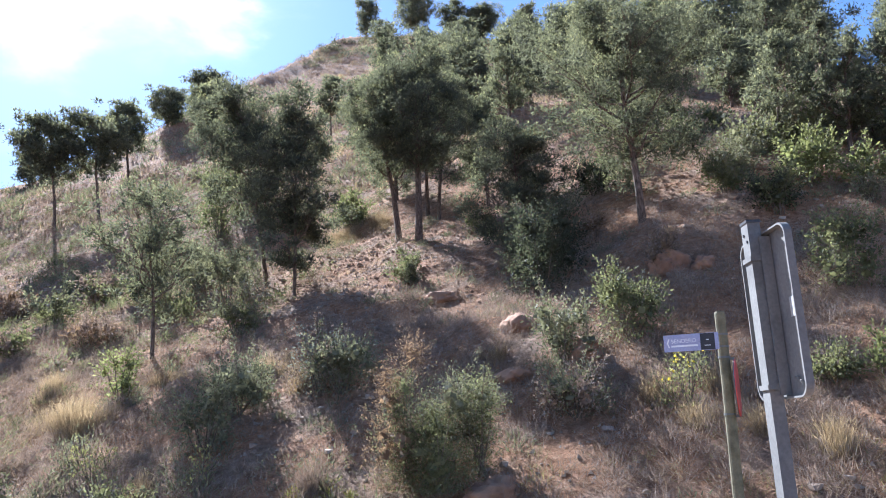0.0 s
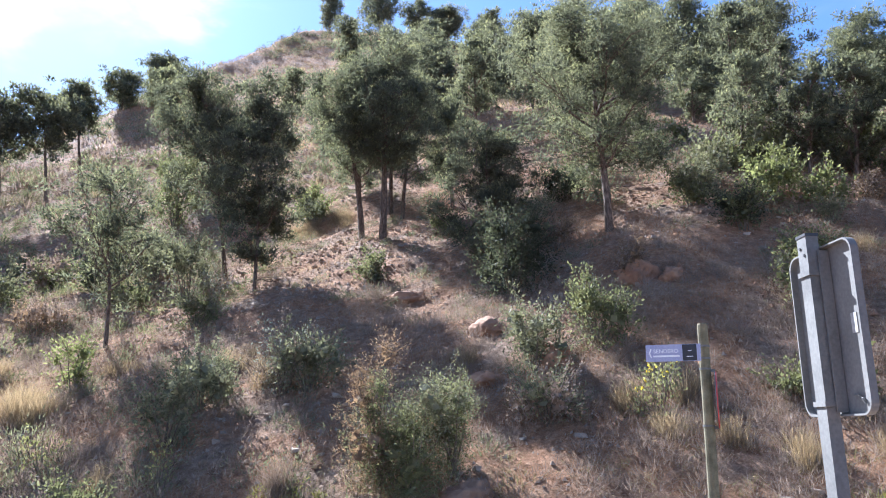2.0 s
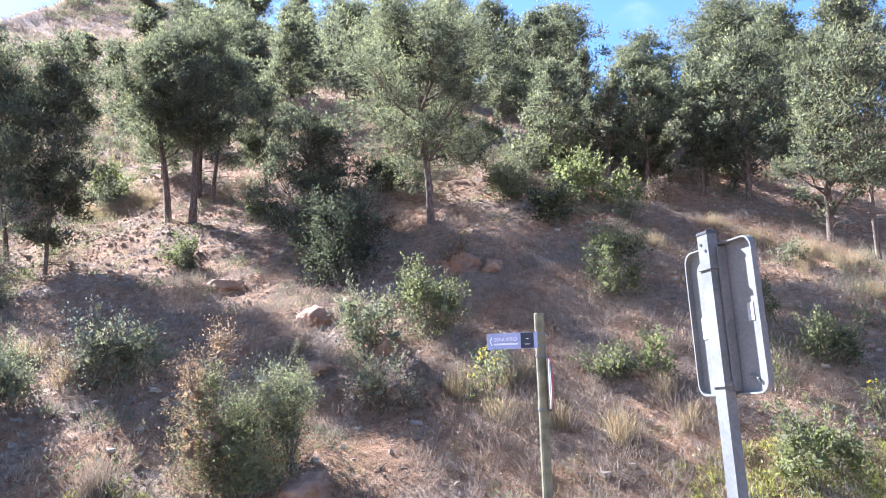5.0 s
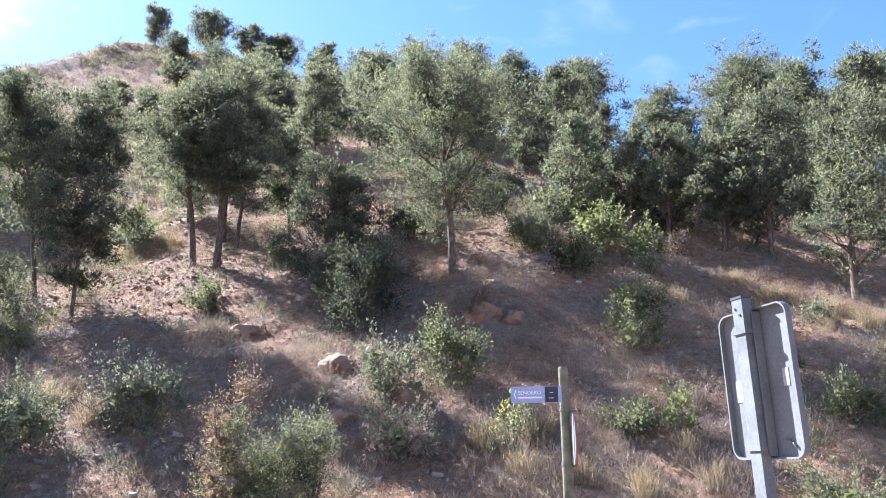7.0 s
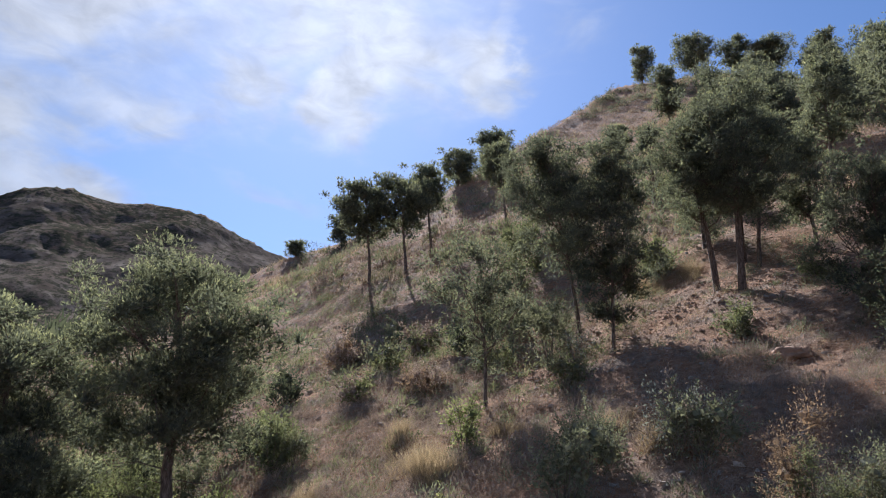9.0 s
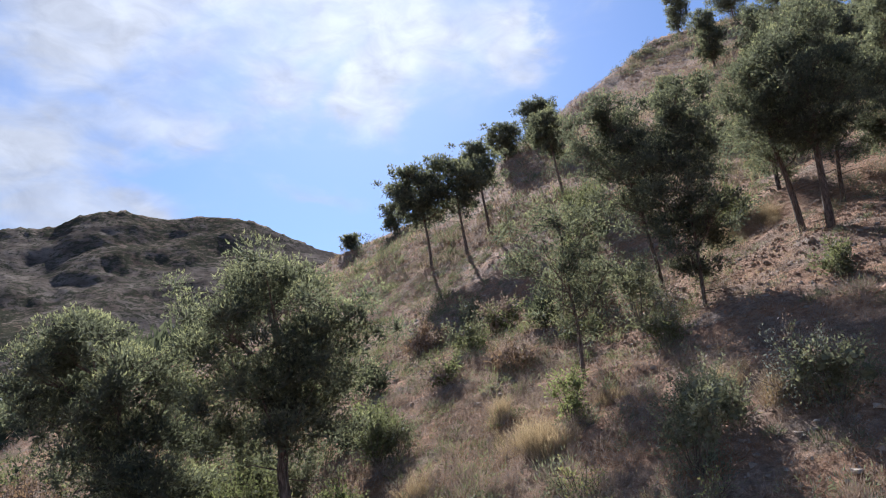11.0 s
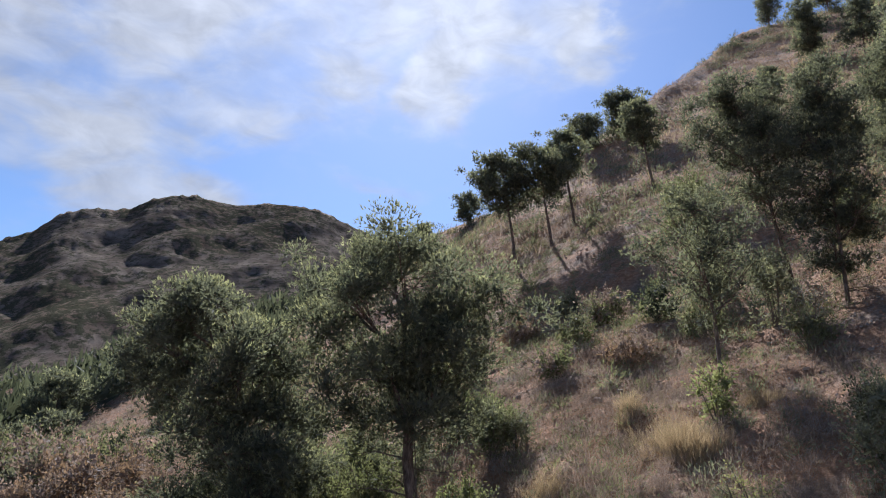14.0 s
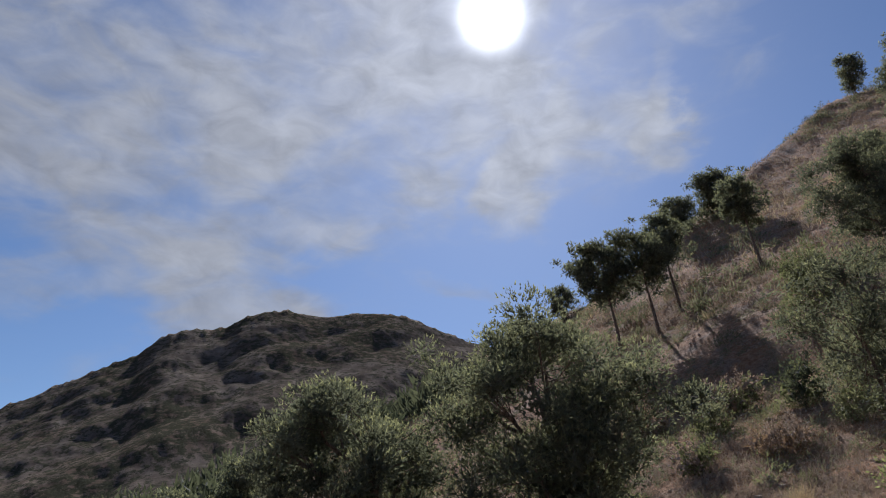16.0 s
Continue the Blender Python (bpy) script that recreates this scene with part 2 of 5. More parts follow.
def bark():
    m, t, bsdf, _ = blank("pine_bark")
    geo = node(t, "ShaderNodeNewGeometry")
    tall = node(t, "ShaderNodeMapping")
    tall.inputs["Scale"].default_value = (1, 1, 0.25)
    t.links.new(geo.outputs["Position"], tall.inputs[0])
    plates, fine = noise_at(t, 22, 5, 0.6, tall.outputs[0]), noise_at(t, 4, 3)
    col = ramp(t, plates, (0.35, (0.055, 0.038, 0.028)), (0.55, (0.16, 0.115, 0.085)), (0.75, (0.27, 0.21, 0.165)))
    col = blend(t, 0.4, col, ramp(t, fine, (0.3, (0.6, 0.55, 0.5)), (0.7, (1.2, 1.15, 1.1))), "MULTIPLY")
    t.links.new(col, bsdf.inputs["Base Color"])
    bsdf.inputs["Roughness"].default_value = 0.95
    bump(t, bsdf, plates, 0.9, 0.03)
    return m


SOIL, CRAG, BARK = earth(), crag(), bark()
NEEDLES = leaf("pine_needles", (0.060, 0.062, 0.047), (0.124, 0.127, 0.092), (0.226, 0.222, 0.156), 0.58, soft=True)
# paler tip needles: sunlight on the clumps' upper rims is put into this colour
NEEDLES_LIT_TIP = leaf("pine_lit_tip_needles", (0.122, 0.124, 0.076), (0.210, 0.208, 0.130), (0.325, 0.310, 0.200), 0.6, soft=True)
NEEDLES_LIGHT = leaf("pine_needles_light", (0.078, 0.079, 0.056), (0.150, 0.151, 0.105), (0.260, 0.250, 0.176), 0.56, soft=True)
NEEDLES_DARK = leaf("pine_needles_dark", (0.042, 0.046, 0.040), (0.094, 0.099, 0.080), (0.180, 0.179, 0.136), 0.56, soft=True)
# inner needles, toned darker than most crowns to stand for the shade within
NEEDLES_INNER_SHADE = leaf("pine_inner_shade_needles", (0.056, 0.059, 0.049), (0.108, 0.112, 0.089), (0.186, 0.185, 0.142), 0.58, soft=True)
LEAF_GREEN = leaf("shrub_leaves", (0.062, 0.066, 0.036), (0.130, 0.133, 0.072), (0.235, 0.230, 0.132), 0.45)
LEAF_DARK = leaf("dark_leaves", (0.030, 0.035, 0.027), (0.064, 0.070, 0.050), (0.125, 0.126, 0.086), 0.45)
LEAF_BRIGHT = leaf("bright_leaves", (0.080, 0.086, 0.039), (0.165, 0.173, 0.080), (0.285, 0.288, 0.145), 0.5)
LEAF_GREY = leaf("grey_green_leaves", (0.076, 0.078, 0.048), (0.160, 0.160, 0.102), (0.300, 0.292, 0.196), 0.35, clear=(1.2, 1.2, 0.9))
LEAF_PALE = leaf("pale_leaves", (0.11, 0.115, 0.092), (0.205, 0.212, 0.172), (0.34, 0.35, 0.29), 0.35, clear=(1.1, 1.1, 0.95))
LEAF_DRY = leaf("dead_leaves", (0.085, 0.062, 0.044), (0.190, 0.140, 0.100), (0.360, 0.280, 0.200), 0.4, clear=(1.3, 1.1, 0.8))
SCRUB = leaf("dry_scrub_twigs", (0.125, 0.098, 0.080), (0.240, 0.192, 0.158), (0.420, 0.345, 0.285), 0.3, clear=(1.2, 1.05, 0.85))
STRAW = leaf("straw", (0.150, 0.112, 0.072), (0.305, 0.232, 0.146), (0.490, 0.400, 0.272), 0.45, clear=(1.2, 1.1, 0.85))
GRASS = leaf("green_grass", (0.110, 0.108, 0.050), (0.205, 0.194, 0.088), (0.360, 0.335, 0.165), 0.45)
YELLOW = leaf("yellow_flowers", (0.45, 0.33, 0.02), (0.62, 0.48, 0.04), (0.75, 0.62, 0.12), 0.4, clear=(1.1, 1.05, 0.6))
HERB = leaf("yellow_green_herbs", (0.150, 0.145, 0.040), (0.285, 0.265, 0.075), (0.450, 0.410, 0.135), 0.4)
STEM = plain("woody_stems", (0.10, 0.075, 0.055), (0.20, 0.155, 0.115), 3, 0.9)
STONE = plain("limestone", (0.22, 0.165, 0.122), (0.39, 0.315, 0.245), 1.7, 0.95, relief=0.01, fine=25)
REDROCK = plain("red_earth_rock", (0.23, 0.118, 0.066), (0.36, 0.215, 0.130), 2.5, 0.95, relief=0.05, fine=9)
PATHWAY = plain("pale_concrete", (0.30, 0.255, 0.21), (0.45, 0.395, 0.335), 2.2, 0.9, relief=0.02, fine=14)
ZINC = plain("galvanised_steel", (0.13, 0.13, 0.127), (0.19, 0.19, 0.183), 6, 0.8, 0.0, gloss=0.2)
PLATE = plain("grey_painted_sheet", (0.165, 0.163, 0.157), (0.195, 0.192, 0.185), 5, 0.8, 0.0, gloss=0.12)
OLDWOOD = plain("weathered_wood", (0.125, 0.11, 0.062), (0.215, 0.19, 0.115), 7, 0.9, relief=0.008, fine=45)
PALEWOOD = plain("bleached_wood", (0.30, 0.22, 0.15), (0.45, 0.36, 0.26), 7, 0.9, relief=0.008, fine=45)
BLUE = plain("blue_grey_panel", (0.33, 0.34, 0.50), (0.38, 0.39, 0.55), 9, 0.45)
BLACK = plain("dark_panel", (0.018, 0.018, 0.024), (0.03, 0.03, 0.036), 9, 0.5)
INK = plain("white_ink", (0.78, 0.78, 0.80), (0.85, 0.85, 0.86), 9, 0.5)
STICKER = plain("grey_sticker", (0.30, 0.30, 0.30), (0.42, 0.42, 0.41), 30, 0.5)
RED = plain("red_paint", (0.42, 0.05, 0.05), (0.52, 0.09, 0.08), 9, 0.5)
BRICK = plain("terracotta", (0.50, 0.25, 0.12), (0.62, 0.36, 0.20), 6, 0.85, relief=0.004)


# ---- making meshes ----
def part(name, verts, faces, mat, parent=None, label="", smooth=False):
    me = bpy.data.meshes.new(name)
    me.from_pydata([tuple(v) for v in verts], [], [tuple(f) for f in faces])
    me.materials.append(mat)
    if smooth:
        me.shade_smooth()
    ob = new(name, me)
    ob.parent = parent
    return tagged(ob, label)


def shards(name, tris, mat, parent=None, label=""):
    """One mesh of loose triangles, from an array of shape (n, 3, 3)."""
    n = len(tris)
    me = bpy.data.meshes.new(name)
    me.vertices.add(3 * n)
    me.vertices.foreach_set("co", np.ascontiguousarray(tris, dtype=np.float32).ravel())
    me.loops.add(3 * n)
    me.loops.foreach_set("vertex_index", np.arange(3 * n, dtype=np.int32))
    me.polygons.add(n)
    me.polygons.foreach_set("loop_start", np.arange(0, 3 * n, 3, dtype=np.int32))
    me.materials.append(mat)
    me.update(calc_edges=True)
    ob = new(name, me)
    ob.parent = parent
    return tagged(ob, label)


def leaves(name, quads, mat, parent=None, label=""):
    """One mesh of loose four-cornered leaves, from an array of shape (n, 4, 3)."""
    n = len(quads)
    me = bpy.data.meshes.new(name)
    me.vertices.add(4 * n)
    me.vertices.foreach_set("co", np.ascontiguousarray(quads, dtype=np.float32).ravel())
    me.loops.add(4 * n)
    me.loops.foreach_set("vertex_index", np.arange(4 * n, dtype=np.int32))
    me.polygons.add(n)
    me.polygons.foreach_set("loop_start", np.arange(0, 4 * n, 4, dtype=np.int32))
    me.materials.append(mat)
    me.update(calc_edges=True)
    ob = new(name, me)
    ob.parent = parent
    return tagged(ob, label)


def unit(v):
    return v / np.maximum(np.linalg.norm(v, axis=-1, keepdims=True), 1e-9)


def blades(rng, base, way, length, width):
    """Narrow triangles from base along way."""
    n = len(base)
    side = unit(np.cross(way, rng.normal(size=(n, 3)))) * np.asarray(width).reshape(-1, 1) / 2
    tip = base + way * np.asarray(length).reshape(-1, 1)
    return np.stack([base - side, base + side, tip], axis=1)


def diamonds(rng, base, way, length, width):
    n = len(base)
    side = unit(np.cross(way, rng.normal(size=(n, 3)))) * np.asarray(width).reshape(-1, 1) / 2
    step = way * np.asarray(length).reshape(-1, 1)
    return np.stack([base, base + step * 0.45 + side, base + step, base + step * 0.45 - side], axis=1)


def tube(verts, faces, line, radii, sides=6):
    """Adds a tapered round limb along a line of points."""
    start = len(verts)
    line = [Vector(p) for p in line]
    for i, p in enumerate(line):
        way = (line[min(i + 1, len(line) - 1)] - line[max(i - 1, 0)]).normalized()
        a = way.orthogonal().normalized()
        b = way.cross(a)
        for k in range(sides):
            w = 2 * math.pi * k / sides
            verts.append(p + (a * math.cos(w) + b * math.sin(w)) * radii[i])
    for i in range(len(line) - 1):
        for k in range(sides):
            q = start + i * sides
            faces.append((q + k, q + (k + 1) % sides, q + sides + (k + 1) % sides, q + sides + k))
    faces.append(tuple(start + k for k in reversed(range(sides))))
    faces.append(tuple(start + (len(line) - 1) * sides + k for k in range(sides)))


def ring(verts, faces, corners, bottom, top, inset=0.0):
    """Adds an upright block on a closed outline of (x, y); its upper rim drawn in by inset."""
    start, n = len(verts), len(corners)
    cx, cy = sum(c[0] for c in corners) / n, sum(c[1] for c in corners) / n
    levels = [(bottom, 1.0), (top - inset, 1.0), (top, 1.0 - inset * 4)] if inset else [(bottom, 1.0), (top, 1.0)]
    for z, k in levels:
        verts.extend((cx + (x - cx) * k, cy + (y - cy) * k, z) for x, y in corners)
    for j in range(len(levels) - 1):
        for i in range(n):
            q = start + j * n
            faces.append((q + i, q + (i + 1) % n, q + n + (i + 1) % n, q + n + i))
    faces.append(tuple(start + i for i in reversed(range(n))))
    faces.append(tuple(start + (len(levels) - 1) * n + i for i in range(n)))


def box(verts, faces, lo, hi, worn=0.0, rng=None):
    start = len(verts)
    for z in (lo[2], hi[2]):
        for x, y in ((lo[0], lo[1]), (hi[0], lo[1]), (hi[0], hi[1]), (lo[0], hi[1])):
            j = rng.uniform(-worn, worn, 3) if worn else (0, 0, 0)
            verts.append((x + j[0], y + j[1], z + j[2]))
    faces.extend(tuple(start + i for i in f) for f in ((3, 2, 1, 0), (4, 5, 6, 7), (0, 1, 5, 4), (1, 2, 6, 5), (2, 3, 7, 6), (3, 0, 4, 7)))


# ---- the ground, the hill and the mountain ----
S_DIR, D_DIR = (-0.928, -0.371), (-0.371, 0.928)   # along the foot of the slope, and straight up it
ROUGH = [(0.9, 0.4, 1.1), (-0.55, 0.83, 2.3), (1.7, -0.6, 0.4), (0.35, 1.9, 4.0), (-1.3, -1.1, 5.2), (2.6, 0.9, 0.8), (-0.8, 2.9, 3.3), (3.3, -2.2, 1.9)]


def along(x, y):
    """The place by the hill's own axes: metres along its foot and metres up from it."""
    return (x + 3) * S_DIR[0] + (y - 10) * S_DIR[1], (x + 3) * D_DIR[0] + (y - 10) * D_DIR[1]


def plan(s, d):
    return -3 + s * S_DIR[0] + d * D_DIR[0], 10 + s * S_DIR[1] + d * D_DIR[1]


def waves(x, y, scale):
    """Uneven ground: waves of several lengths, about -1 to 1."""
    total = 0.0
    for i, (a, b, c) in enumerate(ROUGH):
        bend = 0.8 * np.sin((b * x - a * y) / scale * 0.6 + 2 * c)
        total = total + np.sin((a * x + b * y) / scale + c + bend) / (1.6 + 0.5 * i)
    return total / 1.6


def ease(v):
    v = np.clip(v, 0, 1)
    return v * v * (3 - 2 * v)


CREST_S = [-160, -56, -38, -29.5, -15.7, 7.8, 19.8, 38.3, 42, 47.3, 51, 55.5, 59.6, 66, 80, 110, 160]
CREST_D = [45, 45.5, 59, 69, 83.6, 95, 98.8, 94, 88.3, 81.6, 75, 62.6, 52.7, 45.5, 40, 38, 38]
CREST_Z = [17.0, 22.0, 26.0, 31.0, 42.0, 56.0, 65.8, 67.9, 64.9, 55.3, 45.1, 36.1, 29.8, 26.0, 16.0, 3.0, 0.0]


def height(x, y):
    """The ground's height: a level verge, the bank, the long slope, its crest, and the fall behind it."""
    s, d = along(x, y)
    low = np.interp(s, [-12, 0, 5, 10, 20, 34, 50], [0.66, 0.64, 0.54, 0.53, 0.47, 0.48, 0.52])
    up = np.logaddexp(0, (d - 0.2) * 2.5) / 2.5
    dc, zc = np.interp(s, CREST_S, CREST_D), np.interp(s, CREST_S, CREST_Z)
    foot = low * np.minimum(up, 20) + 0.4 * (1 - np.exp(-up / 1.5))
    t = np.clip((d - 20) / np.maximum(dc - 20, 1), 0, 1)
    top = low * 20 + 0.4
    z = foot + (zc - top) * t ** np.interp(s, [5, 30, 44, 56], [0.9, 1.0, 1.02, 1.1]) * (d > 20)
    z = z - 0.42 * np.maximum(d - dc, 0)
    edge = np.interp(s, [13, 18.5, 25, 40, 80], [-4.3, -5.2, -8, -16, -30])
    z = z + 0.95 * ease((s - 16.5) / 6) * ease((d - edge) / 3.2) * (1 - ease((d - 1) / 6))
    rough = ease((d + 1) / 4)
    z = z + rough * (0.42 * waves(x, y, 4.2) * ease((d - 3) / 10) + 0.13 * waves(y, x, 1.1) + 0.05 * waves(x + y, x - y, 0.37) + 0.028 * waves(x - y, y, 0.17))
    z = z + 0.9 * waves(x, y, 13.0) * ease((d - 25) / 20)
    step = (d + 1.4 * waves(x, y, 5.0)) / 2.6
    z = z + rough * 0.2 * (ease((step % 1) * 1.6) - (step % 1))
    return np.maximum(z, -12) - 0.2 + 0.03 * waves(x, y, 1.3)


def spaced(*stretches):
    """Lines across the ground: (from, to, step) stretch by stretch."""
    out = [stretches[0][0]]
    for a, b, step in stretches:
        out += list(np.linspace(a, b, max(1, round((b - a) / step)) + 1)[1:])
    return np.array(out)


def sheet(name, X, Y, Z, mat):
    rows, cols = X.shape
    idx = np.arange(rows * cols).reshape(rows, cols)
    faces = np.stack([idx[:-1, :-1], idx[:-1, 1:], idx[1:, 1:], idx[1:, :-1]], axis=-1).reshape(-1, 4)
    me = bpy.data.meshes.new(name)
    me.from_pydata(np.stack([X, Y, Z], axis=-1).reshape(-1, 3).tolist(), [], faces.tolist())
    me.materials.append(mat)
    me.shade_smooth()
    ob = new(name, me)
    if ob.data.polygons[0].normal.z < 0:
        me.flip_normals()
    return ob


def build_ground():
    ss = spaced((-1500, -160, 80), (-160, -40, 4), (-40, -14, 0.8), (-14, 26, 0.2), (26, 70, 0.6), (70, 170, 4), (170, 1500, 80))
    dd = spaced((-1500, -120, 90), (-120, -20, 5), (-20, -6, 0.7), (-6, 20, 0.19), (20, 50, 0.45), (50, 120, 1.2), (120, 220, 5), (220, 1500, 90))
    s, d = np.meshgrid(ss, dd)
    x, y = plan(s, d)
    return tagged(sheet("ground", x, y, height(x, y), SOIL), "dry stony hillside of reddish soil above a level verge", "ground", kind="structure")


def build_mountain():
    az = np.radians(np.arange(60, 131, 0.18))
    r = np.linspace(0, 1, 110)
    A, R = np.meshgrid(az, r)
    top = np.interp(np.degrees(az), [60, 66, 69.5, 72, 74.4, 76.5, 78.5, 81, 83, 85, 86.2, 88, 89.5, 90.6, 91.7, 93, 93.8, 94.6, 95.5, 96.7, 99, 104.4, 112, 130],
                    [0.22, 0.27, 0.300, 0.312, 0.329, 0.345, 0.351, 0.350, 0.343, 0.346, 0.349, 0.345, 0.333, 0.319, 0.314, 0.313, 0.309, 0.303, 0.292, 0.270, 0.248, 0.190, 0.12, 0.02])
    top = top[None, :] * 470
    D = 150 + R * 420
    x, y = -2.5 - np.sin(A) * D, -0.5 + np.cos(A) * D
    rise = np.clip((D - 175) / 295, 0, 1)
    z = -6 + (top + 7.4) * (0.8 * rise + 0.2 * rise ** 2) - np.maximum(D - 470, 0) * 0.6
    wild = ease(rise * 3) * (1 - 0.85 * ease((rise - 0.8) * 5))

    def rocky(across, tall, octaves, ridged=False):
        """Fractal relief by place; ridged: sharp spurs with rounded gullies between."""
        made = []
        for px, py, pz in zip(x.ravel(), y.ravel(), z.ravel()):
            p = Vector((px / across, py / across, pz / tall))
            made.append(1 - 2 * abs(noise.fractal(p, 0.9, 2.1, octaves)) if ridged else noise.fractal(p, 0.7, 2.0, octaves))
        return np.array(made).reshape(x.shape)

    broad, crags, rough = rocky(75, 60, 5), rocky(34, 40, 5, True), rocky(8, 6, 5)
    # long spurs that run down slantwise
    fold = (z * 0.8 + D * np.degrees(A - az[0]) * 0.0115 + 14 * broad) / 46
    spur = 1 - 2 * np.abs((fold % 1) - 0.5)
    z = z + wild * (2.6 * broad + 4.0 * (spur - 0.5) + 0.9 * crags) + 0.5 * rough * ease(rise * 3)
    z = z + 1.6 * np.maximum(rough, 0) * ease((rise - 0.85) * 8) * (rise < 1)
    # the wooded foot of the mountain; dark foliage added to stand in for shade
    rng = np.random.default_rng(31)
    low = np.flatnonzero((rise > 0.02) & (rise < 0.10 + 0.16 * ease(0.5 + 0.8 * broad)) & (A > radians(84)))
    pick = rng.choice(low, 1500)
    hub = np.column_stack([x.ravel()[pick], y.ravel()[pick], z.ravel()[pick]]) + rng.normal(0, 0.6, (1500, 3)) * np.array([1, 1, 0.2])
    per = 26
    u = unit(rng.normal(size=(1500 * per, 3)))
    u[:, 2] = np.abs(u[:, 2])
    size = np.repeat(rng.uniform(1.0, 2.6, (1500, 1)), per, axis=0)
    wood = blades(rng, np.repeat(hub, per, axis=0) + u * size * rng.uniform(0.3, 1, (len(u), 1)), unit(u + rng.normal(0, 0.5, u.shape)), rng.uniform(0.6, 1.2, len(u)), rng.uniform(0.25, 0.45, len(u)))
    tagged(shards("foothill_shade_wood", wood, LEAF_DARK), "low woodland along the mountain's foot, its dark colour standing in for shade", "woodland", kind="stuff")
    return tagged(sheet("mountain", x, y, z, CRAG), "dark rocky mountain with sparse scrub behind the valley", "mountain", kind="structure")


def build_road():
    s = np.arange(-25, 60, 0.35)
    far = np.interp(s, [-25, 11, 14, 16, 18.5, 25, 40, 60], [-4.3, -4.3, -4.6, -5.0, -5.6, -8.3, -16.5, -27])
    rows = []
    for k in range(9):
        d = far - 2.0 * k / 8 + (0.07 * waves(s, s * 0.4 + k, 0.8) if k in (0, 8) else 0)
        x, y = plan(s, d)
        z = height(x, y) + 0.035 * math.sin(math.pi * k / 8) + (0.012 if 0 < k < 8 else -0.06)
        rows.append((x, y, z))
    X, Y, Z = (np.array([row[i] for row in rows]) for i in range(3))
    return tagged(sheet("road", X, Y, Z, PATHWAY), "narrow pale concrete track at the foot of the slope", "road", kind="structure")


build_ground()
build_mountain()
build_road()


